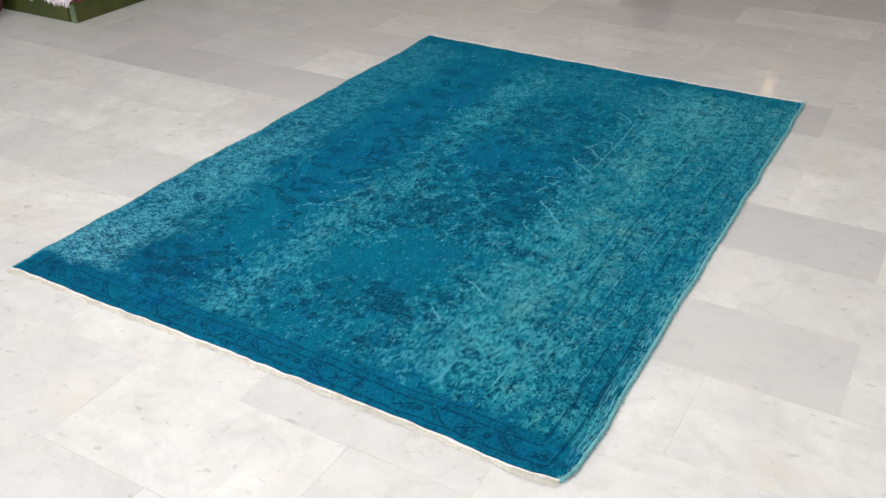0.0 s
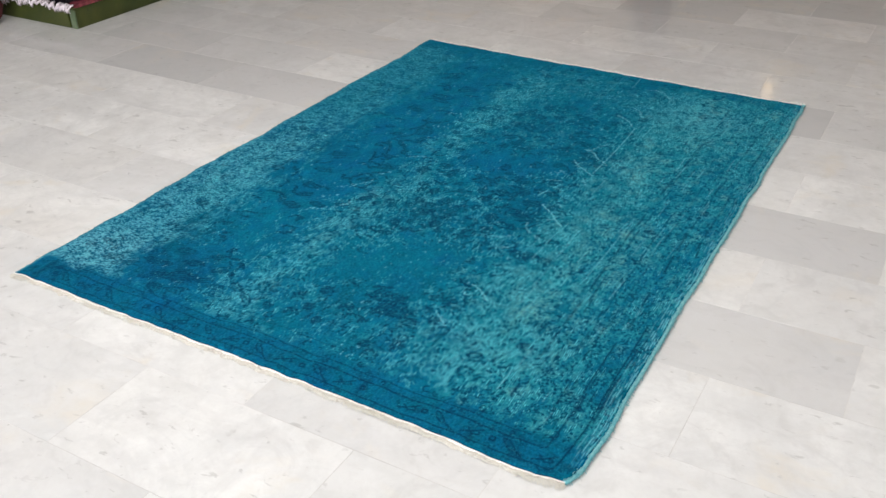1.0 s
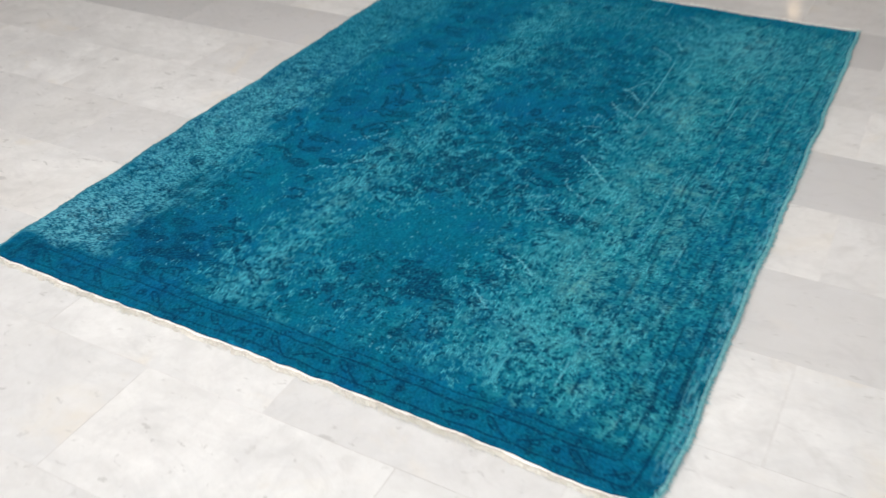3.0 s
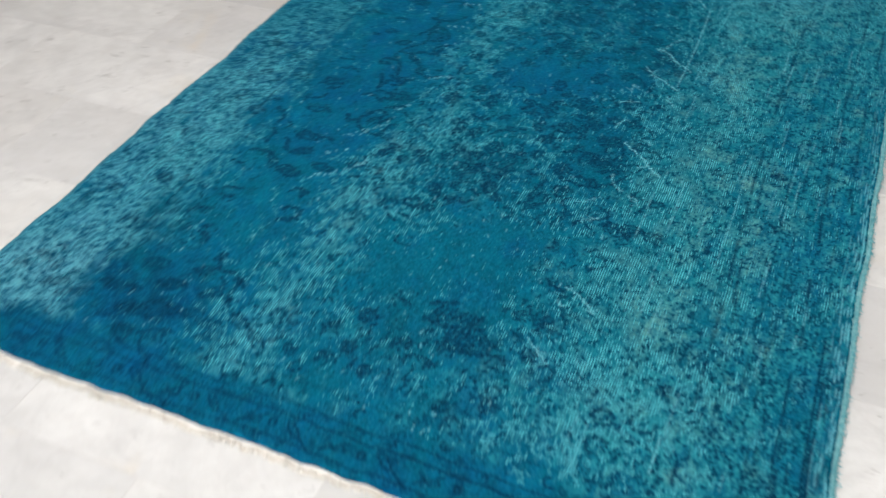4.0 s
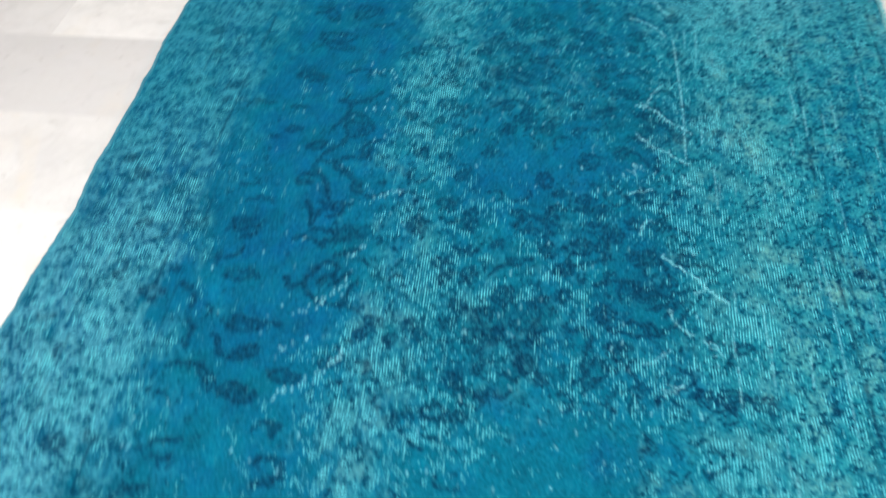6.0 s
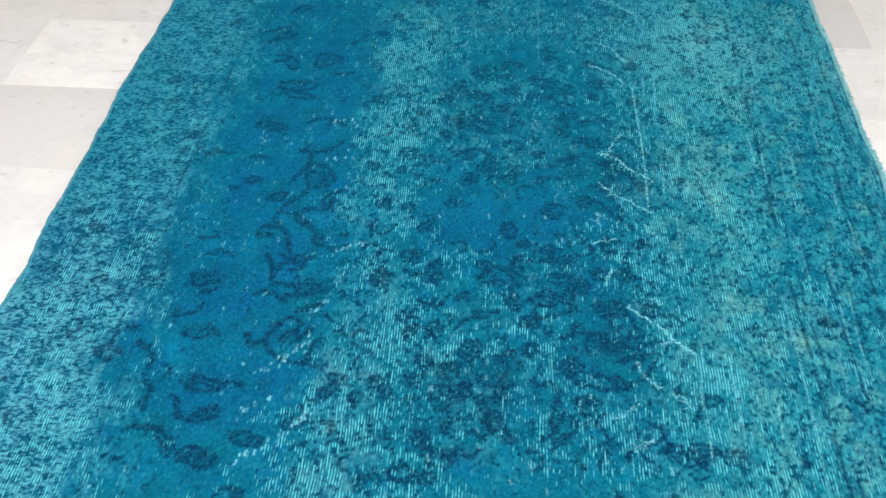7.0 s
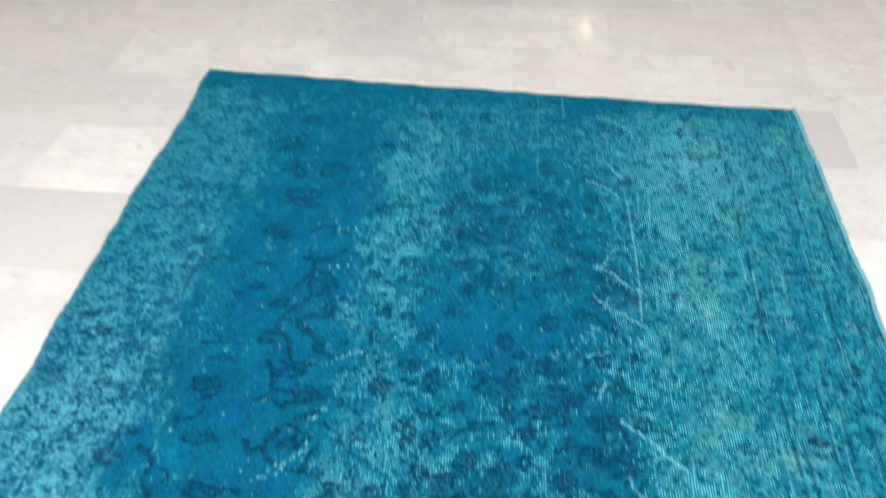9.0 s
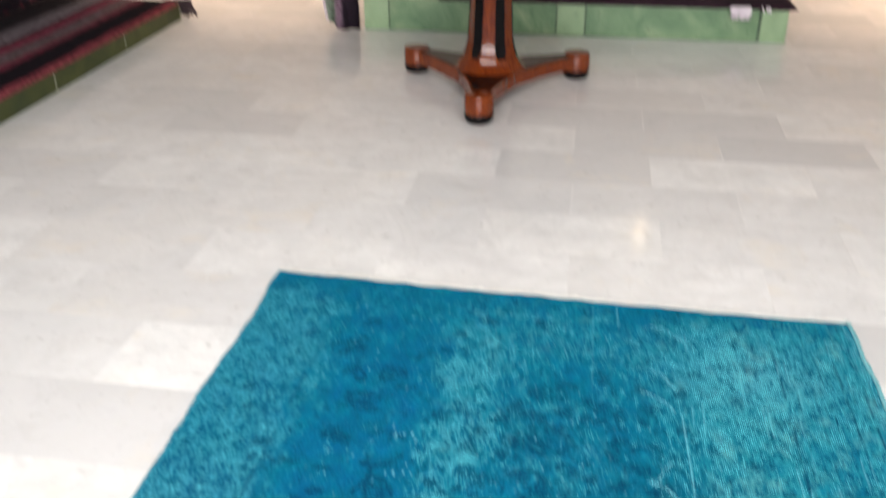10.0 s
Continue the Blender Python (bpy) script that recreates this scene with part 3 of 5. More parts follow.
stem((0.314, 1.175), (0.335, 1.181), (0.351, 1.187))
stem((0.342, 1.138), (0.368, 1.148), (0.392, 1.141))
stem((0.389, 0.834), (0.401, 0.843), (0.425, 0.843), (0.446, 0.840), (0.454, 0.828), (0.436, 0.823), (0.417, 0.819), (0.397, 0.822), (0.389, 0.834))
stem((0.402, 0.832), (0.418, 0.833), (0.435, 0.832))
stem((0.452, 0.836), (0.465, 0.841), (0.481, 0.835))
stem((0.370, 0.808), (0.381, 0.795), (0.384, 0.778), (0.402, 0.763))
stem((0.412, 0.756), (0.417, 0.770), (0.433, 0.782), (0.445, 0.790), (0.457, 0.773), (0.441, 0.769), (0.426, 0.757))
stem((0.425, 0.767), (0.439, 0.777))
stem((0.314, 0.734), (0.337, 0.738), (0.360, 0.740), (0.377, 0.734), (0.395, 0.721), (0.402, 0.705), (0.394, 0.692))
stem((0.370, 0.723), (0.385, 0.714), (0.389, 0.700))
stem((0.311, 0.834), (0.323, 0.824), (0.329, 0.809))
stem((0.329, 0.797), (0.329, 0.783), (0.327, 0.772))
stem((0.311, 0.892), (0.315, 0.877), (0.315, 0.861))
stem((0.279, 0.914), (0.301, 0.901))
stem((0.486, 0.738), (0.506, 0.741), (0.531, 0.734), (0.537, 0.725), (0.516, 0.716), (0.496, 0.723), (0.486, 0.738))
stem((0.499, 0.729), (0.523, 0.726))
stem((0.428, 0.687), (0.442, 0.695), (0.465, 0.690))
# the hooks and leaves nearer the front end
stem((0.460, 0.396), (0.469, 0.376), (0.487, 0.345), (0.511, 0.351), (0.529, 0.344), (0.542, 0.331), (0.544, 0.315), (0.543, 0.294), (0.554, 0.273), width=0.0060)
stem((0.455, 0.369), (0.461, 0.384), (0.473, 0.397), width=0.0060)
stem((0.531, 0.332), (0.544, 0.339), (0.554, 0.326), width=0.0060)
stem((0.306, 0.481), (0.314, 0.499), (0.349, 0.508), width=0.0060)
stem((0.369, 0.437), (0.391, 0.434), (0.409, 0.412), width=0.0060)
stem((0.369, 0.452), (0.387, 0.465), width=0.0060)
stem((0.337, 0.586), (0.355, 0.592), (0.378, 0.598), width=0.0060)
stem((0.343, 0.561), (0.364, 0.555), (0.374, 0.568), width=0.0060)
stem((0.510, 0.524), (0.521, 0.535), (0.543, 0.536), width=0.0060)
stem((0.411, 0.693), (0.422, 0.708), (0.454, 0.703), (0.478, 0.691), (0.463, 0.672), (0.437, 0.676), (0.411, 0.693), width=0.0060)
stem((0.507, 0.566), (0.521, 0.582), (0.549, 0.571), (0.551, 0.543), (0.531, 0.544), width=0.0060)
stem((0.487, 0.623), (0.502, 0.638), (0.533, 0.634), (0.518, 0.616), width=0.0060)
stem((1.121, 0.486), (1.129, 0.464), width=0.0060)
stem((1.125, 0.566), (1.143, 0.552), (1.165, 0.547), width=0.0060)
stem((1.155, 0.468), (1.176, 0.458), width=0.0060)
stem((1.146, 0.425), (1.166, 0.461), width=0.0060)
stem((0.934, 0.423), (0.955, 0.432), (0.991, 0.438), width=0.0060)
stem((0.747, 0.684), (0.773, 0.706), (0.788, 0.691), (0.772, 0.673), (0.751, 0.678), width=0.0060)
stem((0.760, 0.646), (0.784, 0.638), width=0.0060)
stem((0.820, 0.743), (0.844, 0.721), (0.854, 0.740), width=0.0060)
stem((0.871, 0.777), (0.896, 0.762), width=0.0060)
# arches, flourishes and hooks of the worn field
stem((0.798, 1.475), (0.821, 1.502), (0.846, 1.509), (0.872, 1.494), (0.888, 1.481), width=0.0058)
stem((0.827, 1.421), (0.862, 1.440), (0.883, 1.471), width=0.0058)
stem((0.870, 1.120), (0.885, 1.142), (0.912, 1.152), (0.929, 1.137), (0.934, 1.116), (0.927, 1.095), width=0.0058)
stem((0.889, 1.105), (0.904, 1.119), (0.919, 1.112), width=0.0058)
stem((0.841, 1.002), (0.855, 1.017), (0.874, 1.036), (0.895, 1.033), (0.911, 1.040), width=0.0058)
stem((0.962, 1.068), (0.983, 1.086), (1.004, 1.081), (1.035, 1.091), width=0.0058)
stem((1.041, 1.102), (1.047, 1.079), (1.040, 1.057), (1.025, 1.041), (1.004, 1.033), (0.987, 1.034), width=0.0058)
stem((1.047, 1.146), (1.036, 1.110), (1.053, 1.100), width=0.0058)
stem((1.116, 1.088), (1.134, 1.076), (1.114, 1.050), (1.097, 1.046), width=0.0058)
stem((1.020, 0.985), (1.045, 0.999), (1.070, 1.003), (1.095, 0.998), (1.112, 0.991), width=0.0058)
stem((1.025, 0.939), (1.029, 0.910), (1.043, 0.894), (1.057, 0.886), (1.086, 0.883), (1.115, 0.886), (1.139, 0.894), (1.160, 0.912), (1.175, 0.930), (1.183, 0.954), width=0.0058)
stem((1.034, 0.925), (1.049, 0.937), (1.058, 0.925), (1.048, 0.909), (1.037, 0.916), width=0.0058)
stem((1.089, 0.968), (1.099, 0.983), (1.120, 0.995), (1.137, 0.986), (1.114, 0.966), width=0.0058)
stem((1.060, 0.896), (1.087, 0.911), (1.108, 0.906), width=0.0058)
stem((1.117, 0.940), (1.138, 0.955), (1.162, 0.949), (1.146, 0.927), width=0.0058)
stem((0.966, 0.888), (0.981, 0.878), (1.005, 0.886), (1.020, 0.865), (1.005, 0.840), width=0.0058)
stem((1.005, 0.840), (1.005, 0.790), (1.003, 0.750), width=0.0058)
stem((0.987, 0.770), (1.005, 0.782), (1.024, 0.831), width=0.0058)
stem((0.814, 0.909), (0.830, 0.880), (0.842, 0.868), width=0.0058)
stem((0.824, 0.894), (0.839, 0.903), width=0.0058)
stem((0.908, 1.531), (0.926, 1.546), (0.946, 1.531), (0.934, 1.514), width=0.0058)
stem((1.103, 1.360), (1.119, 1.343), (1.130, 1.319), width=0.0058)
stem((1.142, 1.353), (1.148, 1.326), (1.143, 1.298), width=0.0058)
stem((0.803, 1.577), (0.828, 1.597), (0.854, 1.583), (0.877, 1.561), width=0.0058)
stem((0.727, 1.128), (0.745, 1.112), (0.762, 1.125), width=0.0058)
stem((0.762, 1.055), (0.786, 1.041), (0.811, 1.052), width=0.0058)
stem((1.148, 1.563), (1.168, 1.576), (1.191, 1.558), width=0.0058)
stem((1.107, 1.485), (1.131, 1.469), (1.167, 1.457), (1.189, 1.422), width=0.0058)
# small round flowers of the field
rosette(0.743, 1.460, 0.016, 8, 0.0042, 1.0)
rosette(0.924, 1.258, 0.019, 8, 0.0042, 1.0)
rosette(1.011, 1.323, 0.021, 5, 0.0042, 1.0)
rosette(1.007, 1.203, 0.017, 5, 0.0042, 1.0)
rosette(0.949, 1.163, 0.020, 8, 0.0042, 1.0)
rosette(0.912, 0.797, 0.020, 6, 0.0042, 1.0)
rosette(0.803, 0.746, 0.010, 7, 0.0042, 1.0)
rosette(0.735, 1.164, 0.016, 5, 0.0042, 1.0)
rosette(0.786, 1.146, 0.015, 6, 0.0042, 1.0)
rosette(0.657, 1.713, 0.019, 7, 0.0042, 1.0)
rosette(0.834, 1.703, 0.024, 5, 0.0042, 1.0)
rosette(0.768, 1.683, 0.019, 7, 0.0042, 1.0)
rosette(0.917, 1.666, 0.021, 5, 0.0042, 1.0)
rosette(0.975, 1.706, 0.021, 6, 0.0042, 1.0)
rosette(1.055, 1.750, 0.019, 6, 0.0042, 1.0)
rosette(0.917, 1.838, 0.022, 6, 0.0042, 1.0)
rosette(0.849, 1.798, 0.020, 8, 0.0042, 1.0)
rosette(1.009, 1.768, 0.021, 7, 0.0042, 1.0)
rosette(0.814, 1.611, 0.021, 5, 0.0042, 1.0)
rosette(0.758, 1.254, 0.015, 7, 0.0042, 1.0)
rosette(0.789, 1.116, 0.015, 6, 0.0042, 1.0)
rosette(0.670, 1.313, 0.015, 5, 0.0042, 1.0)
rosette(1.020, 1.133, 0.017, 5, 0.0042, 1.0)
rosette(1.062, 1.116, 0.016, 5, 0.0042, 1.0)
rosette(1.106, 1.149, 0.014, 5, 0.0042, 1.0)
rosette(0.941, 1.061, 0.018, 6, 0.0042, 1.0)
rosette(0.795, 0.990, 0.015, 5, 0.0042, 1.0)
rosette(0.860, 0.946, 0.017, 5, 0.0042, 1.0)
rosette(0.757, 0.973, 0.013, 5, 0.0042, 1.0)
rosette(0.923, 0.867, 0.016, 5, 0.0042, 1.0)
rosette(0.857, 0.859, 0.014, 7, 0.0042, 1.0)
rosette(0.970, 0.956, 0.013, 7, 0.0042, 1.0)
rosette(1.169, 0.970, 0.018, 7, 0.0042, 1.0)
rosette(1.123, 1.065, 0.017, 5, 0.0042, 1.0)
rosette(0.711, 0.862, 0.013, 5, 0.0042, 1.0)
rosette(0.773, 0.875, 0.013, 6, 0.0042, 1.0)
rosette(0.677, 0.829, 0.011, 5, 0.0042, 1.0)
rosette(1.079, 1.357, 0.016, 7, 0.0042, 1.0)
rosette(0.997, 1.411, 0.018, 5, 0.0042, 1.0)
rosette(0.888, 1.427, 0.016, 7, 0.0042, 1.0)
rosette(0.936, 1.442, 0.018, 7, 0.0042, 1.0)
# comb-like hatches at the foot of the field
for gx, gy in ((0.955, 0.402), (1.005, 0.352)):
    for q in range(8):
        x = gx + 0.0125 * q
        stroke(ink, [(x - 0.006, gy - 0.012), (x, gy + 0.004), (x + 0.004, gy + 0.018)], 0.0056, 0.95)
    stem((gx - 0.02, gy - 0.02), (gx + 0.04, gy - 0.026), (gx + 0.11, gy - 0.01))
# small flowers and hooks on a loose lattice wherever the field still has them
for i in range(25):
    for j in range(6):
        cx, cy = 0.735 + 0.082 * j + rng.uniform(-0.022, 0.022) + 0.04 * (i % 2), 0.20 + 0.080 * i + rng.uniform(-0.022, 0.022)
        iy, ix = int(min(cy, 2.25) / PITCH), int(cx / PITCH)
        keep = 0.62 - 0.95 * float(PLAIN_A[iy, ix]) - 0.85 * float(PLAIN_B[iy, ix]) - 0.4 * (cy > 1.9)
        if rng.random() < keep:
            rosette(cx, cy, rng.uniform(0.012, 0.022), int(rng.integers(4, 8)), 0.0040)
        if rng.random() < keep:
            curl(cx + 0.035, cy - 0.03, rng.uniform(0.012, 0.028), rng.uniform(0, 6.28), rng.choice([-1, 1]) * rng.uniform(1.8, 4.6), 0.0040)
for cx, cy, rx, ry, s in DENSE:
    smudge(cx, cy, rx, ry, min(0.7, 1.35 * s))
# ghosts of the border flowers where the side bands are not rubbed bare
for i in range(110):
    cx = rng.choice([rng.uniform(0.03, 0.27), rng.uniform(1.24, 1.66), rng.uniform(0.58, 0.72)])
    cy = rng.uniform(0.2, 2.15)
    if rng.random() < 0.6:
        curl(cx, cy, rng.uniform(0.010, 0.026), rng.uniform(0, 6.28), rng.choice([-1, 1]) * rng.uniform(1.8, 4.2), 0.0040)
    else:
        rosette(cx, cy, rng.uniform(0.012, 0.022), 5, 0.0038)

field_ink, ink = ink, np.zeros_like(U)
# border lines and the lozenge chain of the near border
wob = 0.0016 * field(0.15, 0.15, 8)[0]
LW = 0.0034
us = np.linspace(0.05, 1.64, 200)
wb = np.interp(us, np.linspace(0, RW, nu), wob)
stroke(ink, np.stack([us[8:], 0.023 + wb[8:]], -1), LW, 0.9)
stroke(ink, np.stack([us[:194], 0.076 + wb[:194]], -1), LW, 0.95)
stroke(ink, np.stack([us[10:190], 0.100 + 1.5 * wb[10:190]], -1), LW, 0.75)
stroke(ink, np.stack([us[40:170], 0.150 + wb[40:170]], -1), 0.004, 0.40)
stroke(ink, [(1.640, 0.023), (1.650, 0.030), (1.653, 0.11), (1.652, 0.6)], LW, 1.0)
stroke(ink, [(1.598, 0.076), (1.608, 0.082), (1.606, 0.5)], LW, 0.9)
stroke(ink, [(0.06, 0.023), (0.058, 0.16)], 0.004, 0.7)
# a key-shaped loop, a broken leaf and a small square, over and over
for i in range(9):
    cx = 0.145 + 0.1735 * i + rng.uniform(-0.006, 0.006)
    e, g = rng.uniform(0.9, 1.1), 0.95
    if i != 6:
        stem((cx - 0.016 * e, 0.066), (cx - 0.006, 0.068), (cx + 0.018, 0.047), (cx + 0.016, 0.039), (cx + 0.004, 0.042), (cx - 0.012, 0.058), (cx - 0.016 * e, 0.066), width=0.0034, s=g)
        stem((cx + 0.018, 0.044), (cx + 0.034 * e, 0.034), (cx + 0.046, 0.026), width=0.0036, s=0.9)
    sq = cx - 0.040
    stroke(ink, [(sq - 0.006, 0.056), (sq + 0.005, 0.058), (sq + 0.007, 0.048), (sq - 0.004, 0.045), (sq - 0.006, 0.056)], 0.0040, 1.0)
    lf = cx + 0.088
    stroke(ink, [(lf - 0.024, 0.036), (lf - 0.006, 0.044), (lf + 0.020, 0.064)], 0.0038, 0.95)
    stroke(ink, [(lf - 0.014, 0.052), (lf + 0.002, 0.040), (lf + 0.018, 0.046), (lf + 0.012, 0.056)], 0.0036, 0.85)
    stroke(ink, [(lf - 0.004, 0.020), (lf + 0.008, 0.012)], 0.0038, 0.8)
    curl(cx + rng.uniform(-0.02, 0.02), 0.088, 0.007, rng.uniform(0, 6.28), rng.choice([-1, 1]) * 3.2, 0.0032)
    curl(cx + 0.08 + rng.uniform(-0.02, 0.02), 0.125, 0.012, rng.uniform(0, 6.28), rng.choice([-1, 1]) * 3.6, 0.0036)
# serrated leaves and hooks of the dark corner behind the near border
for cu, cv in ((0.40, 0.135), (0.47, 0.150), (0.385, 0.190), (0.47, 0.215), (0.335, 0.235), (0.42, 0.275), (0.51, 0.285), (0.345, 0.320), (0.46, 0.335)):
    leaf(cu, cv, rng.uniform(0.024, 0.034), rng.uniform(0.014, 0.020), rng.uniform(-0.5, 0.7), 6, 0.0046)
    smudge(cu, cv, 0.022, 0.014, 0.45)
stem((0.385, 0.150), (0.392, 0.128), (0.405, 0.112), (0.43, 0.108), width=0.005)
stem((0.448, 0.150), (0.455, 0.120), (0.475, 0.100), (0.500, 0.100), width=0.005)
stem((0.500, 0.330), (0.520, 0.316), (0.516, 0.300), (0.535, 0.285), width=0.005)
for i in range(16):
    leaf(0.12 + 0.035 * i + rng.uniform(-0.02, 0.02), 0.20 + rng.uniform(-0.035, 0.05), 0.026, 0.014, rng.uniform(-0.6, 0.6), 5, 0.0036)

border_ink, ink = ink, field_ink
# long broken guard lines beside both long edges
for lu, s, w in ((1.457, 1.0, 0.0052), (1.475, 0.8, 0.0042), (1.607, 1.0, 0.0052), (1.655, 1.0, 0.0046), (1.56, 0.7, 0.0040), (1.53, 0.6, 0.004), (0.235, 0.9, 0.0046), (0.125, 0.7, 0.0036), (0.275, 0.5, 0.0034)):
    y = 0.2
    while y < 2.15:
        ln = rng.uniform(0.02, 0.13)
        if rng.random() < 0.68:
            stroke(border_ink, [(lu + 0.006 * math.sin(4 * y), y), (lu + 0.006 * math.sin(4 * (y + ln)), min(y + ln, 2.16))], w, s * rng.uniform(0.65, 1))
        y += ln + rng.uniform(0.004, 0.045)

# faint tangled outlines wherever the pattern survives
tang = np.abs(field(0.019, 0.016, 9) + 0.25 * field(0.008, 0.008, 10))
mid = np.clip(strip(0.70, 1.20, 0.06, 0.2, 2.15, 0.1) - 0.9 * PLAIN_A - 0.9 * PLAIN_B, 0, 1) + 0.25 * strip(-0.1, 0.27, 0.05, 0.18, 2.15, 0.05) + 0.22 * strip(1.22, 1.8, 0.05, 0.15, 2.15, 0.05) + 0.12 * near_band + 0.35 * far_band + 0.85 * spot(0.30, 0.30, 0.22, 0.15)
thin = np.exp(-(tang / 0.21) ** 2) * step(field(0.05, 0.05, 11), -0.6, 0.6) * mid
ink = np.maximum(ink, 0.62 * thin)
# the dye has bled round the figures, thick and crumbly in the blue strip
bled = np.fft.rfft2(ink)
bled *= np.exp(-0.5 * ((np.fft.rfftfreq(nu, PITCH)[None, :] ** 2 + np.fft.fftfreq(nv, PITCH)[:, None] ** 2) * (2 * math.pi * 0.0042) ** 2))
bled = np.fft.irfft2(bled, s=(nv, nu))
crumble = step(field(0.0052, 0.0040, 67), -0.55, 0.75)
ink = np.maximum(ink * (0.84 + 0.16 * crumble), 0.94 * step(bled, 0.08, 0.40) * crumble)
# ragged by wear: the outlines waver and break
wi = np.clip(np.arange(nv)[:, None] + np.rint(0.35 * field(0.008, 0.008, 54) + 0.8 * field(0.030, 0.030, 55)).astype(int), 0, nv - 1)
wj = np.clip(np.arange(nu)[None, :] + np.rint(0.35 * field(0.008, 0.008, 56) + 0.8 * field(0.030, 0.030, 57)).astype(int), 0, nu - 1)
ink = ink[wi, wj]
ink *= 0.68 + 0.32 * step(field(0.010, 0.010, 12), -1.5, 0.1)
ink = np.maximum(ink, border_ink * (0.86 + 0.14 * step(U, 0.6, 1.2)) * (0.8 + 0.2 * step(field(0.01, 0.01, 59), -1.2, 0.0)))

# ---- bare pale warps: scratches and specks ----
bare = np.zeros_like(U)
SCRATCH = (((1.108, 1.518), (1.127, 1.517), (1.151, 1.498), (1.173, 1.468), (1.203, 1.447), (1.225, 1.430)), ((1.111, 1.423), (1.133, 1.389), (1.179, 1.355), (1.211, 1.328)),
           ((1.140, 2.186), (1.178, 2.170), (1.207, 2.134), (1.234, 2.108)), ((1.138, 1.959), (1.166, 1.941), (1.178, 1.903), (1.198, 1.880)), ((1.106, 1.859), (1.141, 1.838), (1.167, 1.816), (1.186, 1.788)),
           ((1.149, 1.068), (1.202, 1.025), (1.238, 0.981), (1.252, 0.973)), ((1.167, 0.562), (1.197, 0.549), (1.217, 0.531), (1.239, 0.509)), ((1.151, 0.396), (1.195, 0.359)))
PULLED = (((1.123, 1.507), (1.136, 1.531), (1.148, 1.563), (1.164, 1.592)), ((1.193, 1.100), (1.207, 1.085)), ((1.200, 0.989), (1.221, 1.000)), ((1.155, 0.948), (1.155, 0.925), (1.178, 0.898), (1.189, 0.894)),
          ((1.205, 0.883), (1.223, 0.876), (1.235, 0.857)), ((1.102, 0.821), (1.126, 0.835), (1.151, 0.858)), ((1.136, 0.765), (1.150, 0.778), (1.168, 0.785)), ((1.192, 1.292), (1.216, 1.257)),
          ((1.096, 1.327), (1.106, 1.315), (1.100, 1.291)), ((1.107, 1.127), (1.113, 1.150), (1.124, 1.163)), ((1.087, 1.232), (1.133, 1.250)), ((1.167, 0.523), (1.174, 0.505)))
RUBBED = (((0.495, 0.862), (0.537, 0.894), (0.561, 0.921), (0.579, 0.942)), ((0.494, 0.785), (0.544, 0.819)), ((0.511, 0.700), (0.539, 0.719), (0.586, 0.758), (0.592, 0.773), (0.609, 0.791)),
          ((0.517, 1.572), (0.562, 1.600)), ((0.527, 1.442), (0.599, 1.462)), ((0.577, 1.158), (0.620, 1.184), (0.643, 1.195)), ((1.217, 1.481), (1.286, 1.497)), ((0.566, 1.001), (0.598, 1.053)))
for n_line, line in enumerate(SCRATCH + PULLED):
    p = np.asarray(line)
    k = np.linspace(0, len(p) - 1, 7 * len(p))
    q = np.stack([np.interp(k, np.arange(len(p)), p[:, i]) for i in (0, 1)], -1) + rng.normal(0, 0.0022, (len(k), 2))
    firm = 1.0 if n_line < len(SCRATCH) else 0.68
    stroke(bare, q, 0.0021, firm * rng.uniform(0.8, 1.0))
    # short pulled threads beside the scratch
    for x, y in q[::3]:
        if rng.random() < 0.5:
            stroke(bare, [(x, y), (x + rng.normal(0, 0.008), y + rng.normal(0, 0.006))], 0.0019, 0.6 * firm)
for line in RUBBED:
    p = np.asarray(line)
    k = np.arange(0, len(p) - 1, 0.10)
    for c in k:
        x, y = (float(np.interp(c, np.arange(len(p)), p[:, i])) + rng.normal(0, 0.004) for i in (0, 1))
        if rng.random() < 0.75:
            stroke(bare, [(x, y - 0.002), (x, y + rng.uniform(0.0, 0.006))], 0.0022, rng.uniform(0.4, 0.9))
for line, w, g in (([(1.201, 1.778), (1.207, 1.600), (1.207, 1.462), (1.205, 1.352)], 0.0024, 0.66), ([(1.048, 2.286), (1.052, 2.161)], 0.0024, 0.38), ([(1.442, 1.616), (1.441, 1.505)], 0.0020, 0.6),
                   ([(1.255, 1.832), (1.251, 1.714)], 0.0022, 0.5), ([(0.98, 2.28), (0.982, 1.85)], 0.0022, 0.18), ([(1.432, 1.12), (1.428, 0.72)], 0.0022, 0.4)):
    stroke(bare, line, w, g)
for _ in range(300):
    x, y = rng.uniform(0.28, 1.35), rng.uniform(0.12, 2.2)
    ln = rng.uniform(0.003, 0.012)
    stroke(bare, [(x, y), (x + rng.normal(0, 0.002), y + ln)], 0.0022, rng.uniform(0.25, 0.65))
for _ in range(70):
    x, y = rng.uniform(1.22, 1.62), rng.uniform(0.15, 2.1)
    stroke(bare, [(x, y), (x + 0.002, y + rng.uniform(0.03, 0.12))], 0.0022, rng.uniform(0.25, 0.55))

bare *= 0.12 + 0.88 * step(field(0.005, 0.005, 58), -0.9, 0.4)

for off, s in ((0.011, 0.75), (0.016, 0.6), (0.022, 0.6), (0.028, 0.4), (0.036, 0.25)):
    brk = step(field(0.006, 0.045, 70 + int(off * 1000)), -0.6, 0.5)
    bare = np.maximum(bare, s * 0.8 * brk * np.exp(-((RW - off - U) / 0.0017) ** 2) * step(V, 0.03, 0.12) * (1 - 0.45 * step(V, 0.8, 1.3)))

